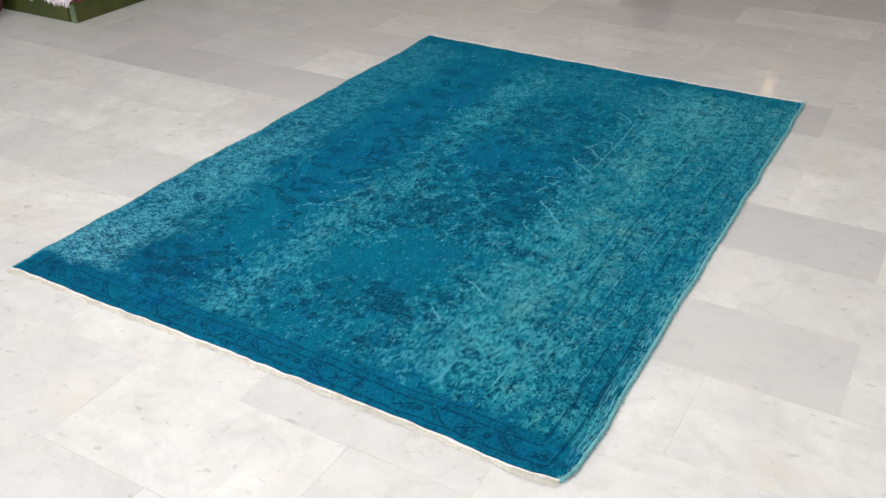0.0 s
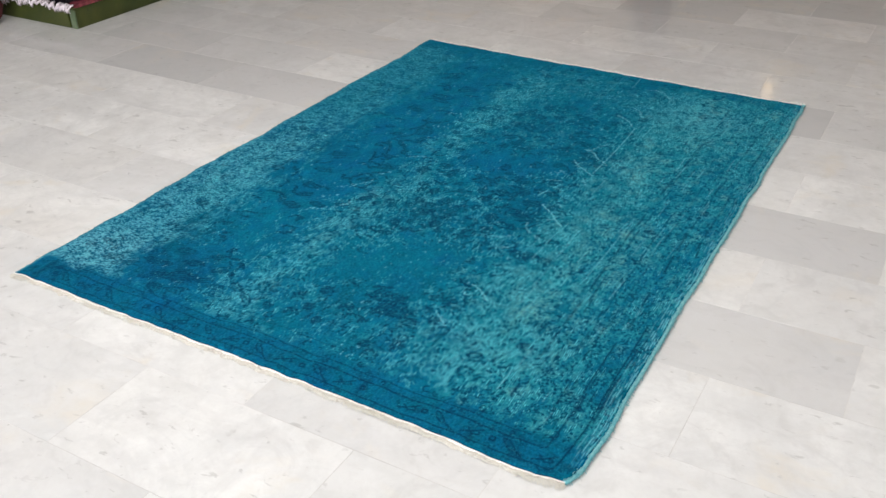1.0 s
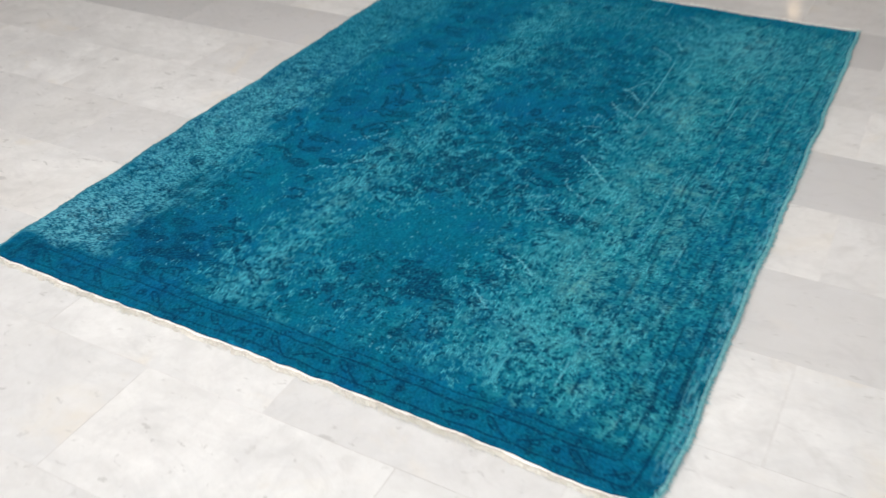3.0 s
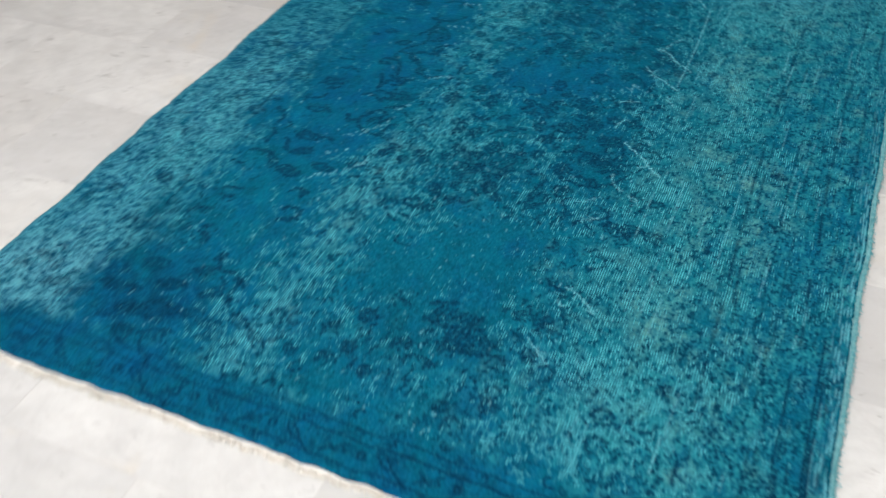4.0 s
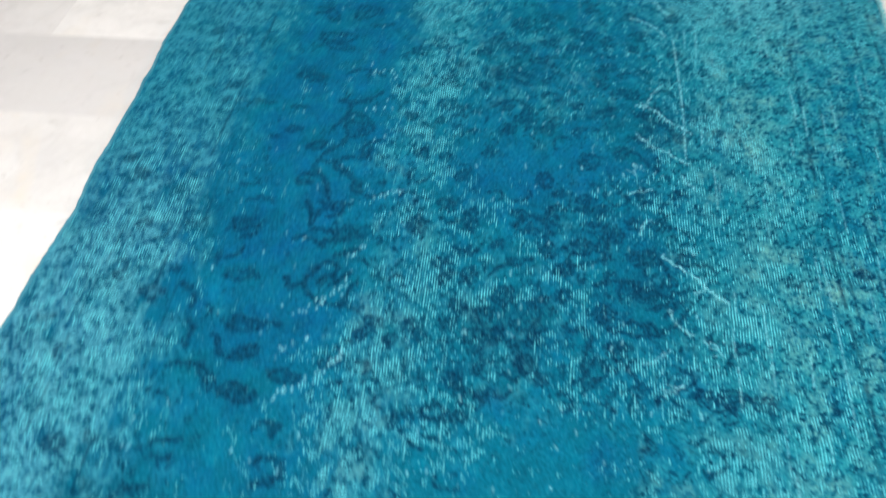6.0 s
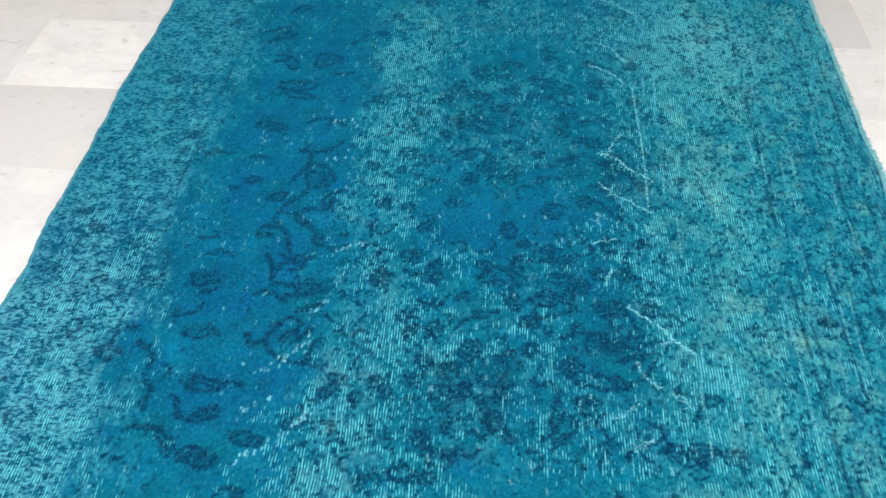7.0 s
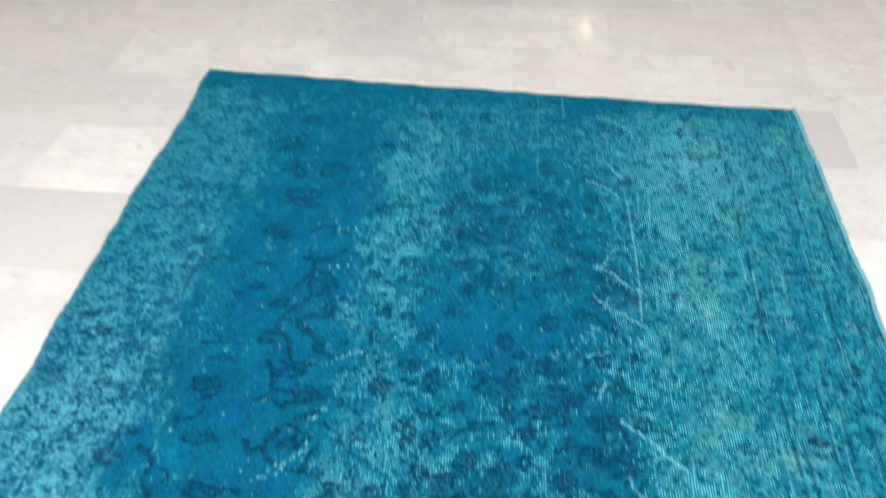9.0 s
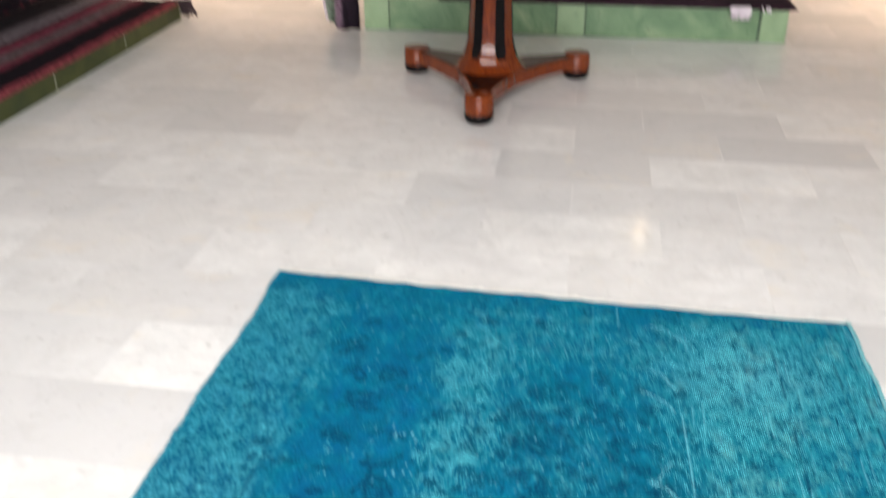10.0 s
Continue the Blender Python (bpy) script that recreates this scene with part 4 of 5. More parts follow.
# ---- speckle of the worn pile ----
side_l, side_r = 1 - step(UW, 0.19, 0.34), step(UW, 1.20, 1.36)
middle = np.clip(1 - side_l - side_r, 0, 1)
# crumpled across on one side, crumbly on the other, finer between
grain_l = 0.82 * field(0.0088, 0.0050, 13) + 0.50 * field(0.016, 0.0090, 14) + 0.32 * field(0.04, 0.035, 15)
grain_r = 0.60 * field(0.0058, 0.0085, 80) + 0.62 * field(0.0100, 0.0135, 81) + 0.35 * field(0.026, 0.034, 82)
grain_m = 0.48 * field(0.0054, 0.0090, 83) + 0.60 * field(0.0100, 0.0130, 84) + 0.50 * field(0.024, 0.036, 85)
speck = side_l * grain_l + side_r * grain_r + middle * grain_m
crumb = np.exp(-(np.abs(field(0.0105, 0.0115, 16)) / 0.27) ** 2)
left = step(field(0.05, 0.05, 17), -0.8, 0.9)
pale_f = np.clip(step(wear, 0.12, 0.85) * (0.46 - 0.10 * side_l + 0.40 * np.clip(speck, -2.0, 2.0)), 0, 1)
dark_f = np.clip((0.62 - 0.04 * side_l) * step(-speck, 0.20 - 0.55 * side_l, 1.6 - 0.2 * side_l) * (0.25 + 0.75 * step(wear, 0.1, 0.5) + 0.25 * near_band) + (0.55 - 0.40 * side_l - 0.25 * side_r) * crumb * step(wear, 0.15, 0.6) * left, 0, 1)

# towards the far end the dark grains thin out and the pile turns paler
far_pale = step(V, 1.25, 1.85) * (1 - far_band)
dark_f *= 1 - far_pale * (0.45 * middle + 0.25 * side_l + 0.25 * side_r)
pale_f = np.clip(pale_f * (1 + 0.22 * far_pale * (1 - strip(0.30, 0.57, 0.05))), 0, 1)

# how many warps lie bare, as pale threads
threads = 0.10 + 0 * U
threads += strip(0.02, 0.27, 0.11, 0.16, 2.18, 0.08) * (0.18 + 0.36 * step(V, 0.40, 0.62) * (1 - step(V, 1.05, 1.55)) - 0.20 * (1 - step(U, 0.02, 0.13)) * step(V, 0.95, 1.2))
threads += (0.52 - 0.06 * step(V, 1.6, 2.0)) * strip(0.60, 0.72, 0.10, 0.10, 2.02, 0.10)
threads += 0.30 * strip(0.50, 0.62, 0.08, 0.10, 0.80, 0.12) + 0.16 * strip(0.73, 0.84, 0.08, 0.5, 1.3, 0.15)
threads += 0.19 * strip(0.72, 1.16, 0.08, 0.10, 2.15, 0.10) + 0.12 * strip(0.70, 1.16, 0.08, 0.62, 1.10, 0.14)
threads += 0.48 * strip(1.16, 1.40, 0.10, 0.10, 2.20, 0.06) + 0.27 * strip(1.40, 1.66, 0.06, 0.12, 2.20, 0.05)
threads -= 0.20 * PLAIN_A + 0.22 * PLAIN_B + 0.12 * spot(1.10, 1.02, 0.07, 0.10) + 0.14 * spot(1.12, 1.46, 0.07, 0.08)
threads += 0.14 * step(V, 1.5, 2.0) * step(U, 1.12, 1.3) + 0.20 * step(V, 1.15, 1.6) * strip(0.58, 0.74, 0.05) + 0.10 * step(V, 1.85, 2.05) * strip(0.70, 1.15, 0.06)
threads += 0.16 * spot(1.38, 0.32, 0.28, 0.22) + 0.10 * spot(0.66, 0.25, 0.12, 0.15)
threads += 0.09 * field(0.08, 0.10, 86) + 0.10 * field(0.03, 0.04, 87)
threads *= (1 - near_band) * (1 - 0.6 * far_band) * (1 - 0.55 * dark_f)


def lin(r, g, b):
    return np.array([(c / 255 / 12.92) if c < 10 else ((c / 255 + 0.055) / 1.055) ** 2.4 for c in (r, g, b)])


DEEP, TEAL, PALE_B, PALE_G, NIGHT, BARE = lin(0, 77, 117), lin(0, 91, 114), lin(40, 134, 150), lin(42, 133, 142), lin(0, 29, 57), lin(138, 222, 234)
INK = lin(0, 30, 60)


def blend(a, b, f):
    return a * (1 - f[..., None]) + b * f[..., None]


dye = blend(TEAL + 0 * U[..., None], DEEP + 0 * U[..., None], blue)
dye *= (1 + 0.10 * field(0.05, 0.06, 18) * 0.6 + 0.05 * speck)[..., None]
pale = blend(PALE_B + 0 * U[..., None], PALE_G + 0 * U[..., None], np.clip(step(U, 0.6, 1.3) * 0.8 + 0.15 * field(0.1, 0.1, 19), 0, 1))
cloud = 0.25 * near_band * step(field(0.035, 0.03, 88), 0.0, 1.2) + 0.42 * spot(0.36, 0.23, 0.16, 0.09) + 0.45 * spot(0.28, 0.42, 0.09, 0.12) + 0.30 * spot(0.10, 0.07, 0.16, 0.06) + 0.20 * spot(1.12, 1.00, 0.10, 0.12) + 0.30 * spot(1.13, 1.45, 0.08, 0.12)
cloud += 0.22 * spot(0.86, 0.86, 0.14, 0.14) + 0.12 * spot(0.84, 1.66, 0.14, 0.14) + 0.16 * spot(1.00, 0.33, 0.22, 0.09) + 0.22 * spot(0.16, 1.12, 0.16, 0.14) + 0.15 * spot(1.55, 0.3, 0.15, 0.3)
dye = blend(dye, NIGHT, np.clip(cloud * (1 + 0.4 * field(0.03, 0.03, 62)), 0, 0.7))
rib = step(field(0.007, 0.22, 63), 0.5, 1.8) * step(U, 1.38, 1.48) * step(V, 0.16, 0.3) * step(field(0.03, 0.05, 64), -0.8, 0.4)
dye = blend(dye, blend(NIGHT + 0 * U[..., None], lin(0, 50, 78) + 0 * U[..., None], 0.8 * side_l), np.maximum(dark_f, 0.85 * rib))
pale = blend(pale, lin(92, 172, 184), 0.8 * (1 - step(U, 0.22, 0.36)) * (1 - 0.65 * step(V, 0.9, 1.5)))
pale = blend(pale, lin(112, 168, 158), np.clip(0.4 * spot(1.36, 1.00, 0.13, 0.16) + 0.35 * spot(1.33, 0.55, 0.14, 0.14) + 0.45 * spot(1.30, 1.45, 0.10, 0.16) + 0.4 * spot(0.68, 0.75, 0.07, 0.3) + 0.18 * field(0.05, 0.06, 66), 0, 0.8) * step(U, 0.4, 0.6))
pale = blend(pale, lin(118, 190, 204), np.clip(1.0 * spot(0.10, 0.22, 0.16, 0.12) + 0.35 * spot(0.06, 0.8, 0.12, 0.4) + 0.3 * spot(0.67, 0.2, 0.07, 0.12) + 0.35 * spot(1.38, 1.98, 0.2, 0.14), 0, 1))
dye = blend(dye, pale, PALE_AMT * pale_f * (1 - 0.45 * middle - 0.14 * side_l))
dye = blend(dye, INK, (0.93 - 0.13 * step(V, 1.1, 1.5)) * np.clip(ink, 0, 1))
dye = blend(dye, BARE, 0.9 * np.clip(bare, 0, 1))
dye = np.clip(dye, 0.0005, 1)

# relief: knots, worn hollows, a gentle lie on the floor, rounded edges
edge = np.minimum(np.minimum(U, RW - U), np.minimum(V, RL - V))
Zr = 0.0085 + 0.00065 * np.clip(speck, -2, 2) * (0.35 + wear) - 0.0010 * pale_f + 0.0007 * np.clip(ink, 0, 1)
Zr += 0.0012 * field(0.16, 0.20, 20) + 0.0014 * np.clip(field(0.5, 0.13, 21), 0, 2) * (1 - step(U, 0.02, 0.16))
Zr *= 0.25 + 0.75 * step(edge, -0.001, 0.009)
Zr[0, :] = Zr[-1, :] = 0.001
Zr[:, 0] = Zr[:, -1] = 0.001

# the outline wavers: long bows from the loom, short waves from wear; one near corner is rounded off
def bow(x, *knots):
    """A smooth line through (place, offset) knots."""
    y = np.interp(x, [k[0] for k in knots], [k[1] for k in knots])
    n = int(0.06 / PITCH)
    return np.convolve(np.pad(y, n, mode="edge"), np.ones(2 * n + 1) / (2 * n + 1), "valid")


du_l = -0.006 + 0.0034 * field(0.3, 0.16, 22)[:, 40] + 0.0005 * field(0.3, 0.035, 26)[:, 40]
du_r = bow(V[:, 0], (0.0, 0.0), (0.3, 0.0), (1.2, 0.001), (1.9, 0.007), (2.3, 0.004)) + 0.0020 * field(0.3, 0.2, 23)[:, 40]
dv_n = bow(U[0], (0.0, -0.007), (0.4, -0.006), (0.65, -0.003), (1.08, 0.001), (1.42, -0.001), (1.58, -0.009), (1.65, -0.006), (1.7, 0.012)) + 0.0013 * field(0.07, 0.3, 24)[40]
dv_f = bow(U[0], (0.0, 0.012), (0.26, 0.009), (0.56, -0.002), (1.33, -0.007), (1.55, -0.008), (1.7, 0.0)) + 0.0016 * field(0.07, 0.3, 25)[40]
fu, fv = U / RW, V / RL
uu = U + du_l[:, None] * (1 - fu) ** 6 + du_r[:, None] * fu ** 6 - 0.018 * step(U, 1.55, 1.70) * np.clip(1 - V / 0.06, 0, 1) ** 2
vv = V + dv_n[None, :] * (1 - fv) ** 6 + dv_f[None, :] * fv ** 6


def on_floor(u, v):
    """From the rug to the floor, relative to the near left corner."""
    a, b = u / RW, v / RL
    p = [(1 - a) * (1 - b) * RC[0][i] + a * (1 - b) * RC[1][i] + (1 - a) * b * RC[2][i] + a * b * RC[3][i] - RC[0][i] for i in (0, 1)]
    return p[0], p[1]


rug = empty("overdyed_rug", pose(RC[0][0], RC[0][1], 0.0005), "worn turquoise overdyed wool rug with faded floral pattern", "rug")
px, py = on_floor(uu, vv)
rug_me = grid_mesh("wool_face", px, py, Zr)
ca = rug_me.color_attributes.new("dye", "FLOAT_COLOR", "POINT")
ca.data.foreach_set("color", np.concatenate([dye, np.ones_like(dye[..., :1])], -1).astype(np.float32).ravel())
wa = rug_me.attributes.new("bare_warp", "FLOAT", "POINT")
wa.data.foreach_set("value", (np.clip(threads, 0, 1) * (1 - 0.55 * np.clip(ink, 0, 1))).astype(np.float32).ravel())
rug_me.materials.append(M_RUG)
pile = new("wool_face", rug_me)
pile.parent = rug


def edge_cord(name, side, offset, radius, lift, material=M_SELV):
    """A bound edge cord that follows one long side."""
    rows = np.arange(0, nv, 3)
    rj = random.Random(12)
    pts = []
    for i in rows:
        j = nu - 1 if side else 0
        x, y = on_floor(uu[i, j] + (offset if side else -offset), vv[i, j])
        pts.append((x, y, lift + rj.gauss(0, 0.0005)))
    return part(name, add_tube(bmesh.new(), pts, [radius * rj.uniform(0.78, 1.12) for i in range(len(pts))], 8), material, rug, "turquoise bound edge", True)


edge_cord("selvedge", 1, 0.000, 0.0052, 0.0056)
edge_cord("selvedge", 0, -0.001, 0.0040, 0.0048, M_SELV_DARK)


fuzz = bmesh.new()
rf = random.Random(44)
for _ in range(1500):
    i = rf.randrange(nv)
    x0, y0 = on_floor(uu[i, -1] + rf.uniform(-0.006, 0.004), vv[i, -1])
    t, ln = rf.gauss(0, 1.0), rf.uniform(0.004, 0.010)
    add_tube(fuzz, [(x0, y0, rf.uniform(0.008, 0.0125)), (x0 + ln * math.cos(t), y0 + ln * math.sin(t), rf.uniform(0.002, 0.011))], [0.0009, 0.0006], 4)
tagged(part("edge_fuzz", fuzz, M_SELV, rug, "loose turquoise wool threads along the edge"), kind="stuff")


def end_band(out, seed, line_w, web_w, tuft_at):
    """A short end: a thin white bound line, the bare cotton web below it, uneven in width, and frayed threads in tufts."""
    r = random.Random(seed)
    row = 0 if out < 0 else -1
    wid, wav = field(0.030, 0.2, seed)[30], field(0.016, 0.2, seed + 7)[30]
    ends = 0.25 + 0.75 * (1 - step(U[0], RW - 0.05, RW - 0.005))

    def ribbon(name, profile, material, label):
        bm = bmesh.new()
        prev = None
        for j in range(0, nu, 2):
            line = []
            for d, z in profile(j):
                x, y = on_floor(uu[row, j], vv[row, j] + out * d)
                line.append(bm.verts.new((x, y, z)))
            if prev:
                for a, b, c, d in zip(prev, line, line[1:], prev[1:]):
                    bm.faces.new((a, b, c, d))
            prev = line
        return part(name, bm, material, rug, label, True)

    def bound(j):
        w = line_w * max(0.10, 0.85 + 0.60 * wav[j] + 0.45 * wid[j]) * ends[j]
        return [(-0.002, 0.0074), (0.15 * w, 0.0088), (0.55 * w, 0.0088), (0.9 * w, 0.0074), (w, 0.0050)]

    def web(j):
        w = max(0.001, web_w * (1 + 0.22 * wid[j] + 0.06 * wav[j]) * ends[j])
        return [(0.4 * line_w, 0.0052), (0.45 * w, 0.0050 + 0.0006 * wav[j]), (0.85 * w, 0.0036 + 0.0008 * wid[j]), (w, 0.0014), (w + 0.0008, 0.0002)]

    ribbon("end_binding", bound, M_COTTON, "thin white bound end")
    # near web in beige to hold the shadow below the edge, far web white
    ribbon("end_web", web, M_WEB_SHADED if out < 0 else M_COTTON, "bare cotton web with its soft shadow in the beige" if out < 0 else "bare white cotton web")
    # frayed threads, thick in a few tufts and thin elsewhere
    bm = bmesh.new()
    for _ in range(4800):
        j = r.randrange(nu)
        u = j * PITCH
        dens = (0.24 if out < 0 else 0.12) + sum(g * math.exp(-((u - c) / w) ** 2) for c, w, g in tuft_at)
        if r.random() > dens:
            continue
        ln = r.uniform(0.004, 0.013) * (0.75 + 0.6 * min(1.0, dens))
        x0, y0 = on_floor(uu[row, j], vv[row, j] + out * r.uniform(0.2, 0.95) * web_w)
        turn = r.gauss(0, 0.85)
        x1, y1 = x0 + ln * math.sin(turn), y0 + out * ln * math.cos(turn)
        zt = 0.0055 + r.uniform(0, 0.005) * (r.random() < 0.4)
        add_tube(bm, [(x0, y0, 0.0040), ((x0 + x1) / 2 + r.gauss(0, 0.0015), (y0 + y1) / 2, zt), (x1, y1, r.uniform(0.0010, 0.004))], [0.0007, 0.0007, 0.0004], 4)
    tagged(part("fringe", bm, M_CREAM if out < 0 else M_COTTON, rug, "short frayed cream fringe threads"), kind="stuff")


end_band(-1, 31, 0.0019, 0.0098, ((0.02, 0.03, 0.7), (0.30, 0.04, 0.15), (0.47, 0.05, 0.35), (1.09, 0.02, 0.9), (1.17, 0.05, 0.45), (1.29, 0.05, 0.5), (1.66, 0.05, 0.9)))
end_band(1, 33, 0.0046, 0.015, ((0.25, 0.08, 0.5), (0.55, 0.05, 0.5), (0.85, 0.1, 0.4), (1.15, 0.05, 0.5), (1.45, 0.08, 0.3), (1.68, 0.03, 0.6)))

# ---- olive plinth with a carpet, along the west side ----
PX, PY0, PY1, PH = -3.474, 1.56, 5.28, 0.093
ALONG = pose(PX, PY0, 0, 0, 0, -1.2)  # the plinth stands a little askew to the tiles
pl = empty("display_plinth", ALONG, "low olive green display plinth with pale panel joints", "plinth")
SLANT = 0.15  # the far end runs back at a slant


def slanted(bm):
    """Draw the far end of a piece out, the more the further it lies from the front."""
    for v in bm.verts:
        if v.co.y > 1.0:
            v.co.y += SLANT * max(0.0, -v.co.x)
    return bm


part("core", slanted(box((-1.78, 0.012, 0), (-0.012, PY1 - PY0 - 0.012, PH - 0.004))), M_DARK_JOINT, pl)
ny = 5
for i in range(ny):
    a = i * (PY1 - PY0) / ny
    b = (i + 1) * (PY1 - PY0) / ny
    part("panel", box((-0.012, a + (0.009 if i == 0 else 0.005), 0.001), (0.0, b - 0.005, PH), 0.002), M_OLIVE, pl)
    part("joint", box((-0.011, b - 0.004, 0.001), (0.001, b + 0.004, PH - 0.002)), M_JOINT, pl)
part("corner_post", box((-0.034, -0.002, 0.001), (0.002, 0.008, PH), 0.004), M_CORNER, pl, "worn green corner post")
for i in range(3):
    part("panel", box((-1.78 + i * 0.580, 0.0, 0.001), (-1.78 + i * 0.580 + 0.570, 0.012, PH), 0.002), M_OLIVE, pl)
part("top_board", slanted(box((-1.78, 0.0, PH), (0.0, PY1 - PY0, PH + 0.008), 0.002)), M_OLIVE, pl)

STR = [(0.0, (0.03, 0.022, 0.026)), (0.08, (0.012, 0.010, 0.012)), (0.26, (0.012, 0.010, 0.012)), (0.32, (0.15, 0.13, 0.145)), (0.42, (0.19, 0.16, 0.18)), (0.47, (0.05, 0.03, 0.04)),
       (0.53, (0.26, 0.035, 0.07)), (0.58, (0.13, 0.075, 0.09)), (0.66, (0.14, 0.115, 0.12)), (0.73, (0.19, 0.03, 0.055)), (0.77, (0.008, 0.007, 0.010)), (0.92, (0.009, 0.007, 0.011)), (0.945, (0.21, 0.035, 0.055)), (1.0, (0.30, 0.075, 0.085))]
M_STRIPE = striped_wool("dark_striped_wool", STR, 0.9, 0)


def laid_carpet(name, m, w, l, material, label, wave=0.004, thick=0.014, seed=0, slant=0.0, inner=0.0):
    """A carpet lying on a plinth, wavy, with rolled edges; x from 0 to w, y from 0 to l."""
    ob = empty(name, m, label, "carpet")
    xs, ys = np.meshgrid(np.linspace(0, w, 60), np.linspace(0, l, 120))
    e = np.minimum(np.minimum(xs, w - xs), np.minimum(ys, l - ys))
    z = thick * (0.15 + 0.85 * step(e, 0.0, 0.02)) + wave * np.sin(xs * 9 + seed) * np.sin(ys * 5 + seed) * step(e, 0, 0.1)
    z[0, :] = z[-1, :] = 0.0
    z[:, 0] = z[:, -1] = 0.0
    me = grid_mesh("wool_face", xs, ys + slant * (inner + w - xs) * ys / l, z)
    me.materials.append(material)
    f = new("wool_face", me)
    f.parent = ob
    return ob


cp = laid_carpet("striped_carpet", ALONG @ pose(-0.90, 0.02, PH + 0.009), 0.905, PY1 - PY0 - 0.01, M_STRIPE, "dark carpet with pink and grey stripes lying on the olive plinth", slant=SLANT)
laid_carpet("folded_carpet", ALONG @ pose(-1.75, 0.15, PH + 0.009), 0.83, 3.54, M_STRIPE, "dark striped carpet folded on the olive plinth", 0.008, 0.06, 2, SLANT, 0.92)


def netted_fringe(parent, x0, x1, y, z, drop, n, material, out):
    """Knotted fringe that hangs over an edge in slack loops."""
    bm = bmesh.new()
    r = random.Random(5)
    for i in range(n):
        a = x0 + (x1 - x0) * i / n
        b = x0 + (x1 - x0) * (i + 1) / n
        d = drop * r.uniform(0.3, 1.25)
        add_tube(bm, [(a, y, z + 0.006), (a + 0.006, y + out * 0.018, z), ((a + b) / 2 + r.gauss(0, 0.006), y + out * 0.026, z - d), (b - 0.006, y + out * 0.018, z), (b, y, z + 0.006)], [0.005, 0.006, 0.007, 0.006, 0.005], 6)
        for _ in range(3):
            c = r.uniform(a, b)
            add_tube(bm, [(c, y, z + 0.004), (c + r.gauss(0, 0.004), y + out * 0.024, z - 0.01), (c + r.gauss(0, 0.012), y + out * 0.022, z - d * r.uniform(0.6, 1.3))], [0.004, 0.004, 0.002], 5)
    return part("fringe", bm, material, parent, "white knotted fringe", True)


netted_fringe(cp, 0.0, 0.885, -0.004, 0.008, 0.036, 20, M_WHITE_FRINGE, -1)
tas = bmesh.new()
rr = random.Random(3)
for i in range(60):
    a = rr.uniform(0.80, 0.93)
    add_tube(tas, [(a, PY1 - PY0 - 0.03, 0.016), (a + rr.gauss(0.02, 0.02), PY1 - PY0 + rr.uniform(0.01, 0.04), 0.012), (a + rr.gauss(0.04, 0.03), PY1 - PY0 + rr.uniform(0.02, 0.055), -0.05 - rr.uniform(0, 0.045))], [0.007, 0.007, 0.003], 5)
part("tassel", tas, simple("dark_wool_tassel", (0.03, 0.02, 0.025), (0.06, 0.03, 0.04), 20, 0.95, 0.5), cp, "dark wool tassel at the corner", True)

# rolled red carpet on the floor before the plinth
roll = bmesh.new()
n = 60
pts = [((0.014 + 0.0009 * i) * math.cos(i * 0.62), (0.014 + 0.0009 * i) * math.sin(i * 0.62)) for i in range(90)]
prev = None
for x, y in pts:
    cur = [roll.verts.new((0, x, y)), roll.verts.new((-1.5, x, y))]
    if prev:
        roll.faces.new((prev[0], cur[0], cur[1], prev[1]))
    prev = cur
roll_ob = empty("rolled_carpet", pose(-3.90, 1.40, 0.094), "rolled dark red carpet lying on the marble floor", "carpet")
roll_body = part("roll", roll, simple("dark_red_wool", (0.07, 0.010, 0.012), (0.04, 0.007, 0.010), 14, 0.95, 0.6), roll_ob, "", True)
sol = roll_body.modifiers.new("thickness", "SOLIDIFY")
sol.thickness, sol.offset = 0.006, 0

# ---- pale green plinth at the back with a draped carpet ----
BX0, BX1, BY, BH = -2.19, 0.275, 5.20, 0.185
bp = empty("display_plinth", pose(BX0, BY, 0), "low pale green display plinth with mottled panels", "plinth")
BW = BX1 - BX0
part("core", box((0.012, 0.014, 0), (BW - 0.012, 1.55, BH - 0.006)), M_DARK_JOINT, bp)
for a, b, mt, nm in ((0.0, 0.148, M_GREEN_POST, "post"), (0.155, 1.15, M_GREEN, "panel"), (1.157, 1.318, M_GREEN_POST, "post"), (1.325, 2.305, M_GREEN, "panel"), (2.318, BW, M_GREEN_POST, "post")):
    off = 0.0 if nm == "post" else 0.004
    part(nm, box((a, off, 0.001), (b, 0.014, BH), 0.002), mt, bp)
for sx in (0.0, BW - 0.012):
    part("side_panel", box((sx, 0.016, 0.001), (sx + 0.012, 1.55, BH)), M_GREEN, bp)
part("top_board", box((0.0, 0.0, BH), (BW, 1.55, BH + 0.008), 0.002), M_GREEN_POST, bp)
M_PLUM = striped_wool("plum_wool", [(0.0, (0.06, 0.028, 0.045)), (0.12, (0.03, 0.02, 0.03)), (0.5, (0.10, 0.04, 0.06)), (1.0, (0.05, 0.03, 0.045))], 1.4, 1)
c3 = laid_carpet("plum_carpet", pose(-1.74, BY - 0.028, BH + 0.009), 2.06, 1.45, M_PLUM, "dark plum carpet lying over the pale green plinth", 0.003, 0.016, 1)
tag = bmesh.new()
rr = random.Random(9)
for i in range(70):
    a = 1.745 + rr.uniform(-0.05, 0.05)
    add_tube(tag, [(a, 0.006, 0.012), (a + rr.gauss(0, 0.005), -0.012, 0.006), (a + rr.gauss(0, 0.008), -0.014, -rr.uniform(0.03, 0.058))], [0.006, 0.006, 0.003], 5)
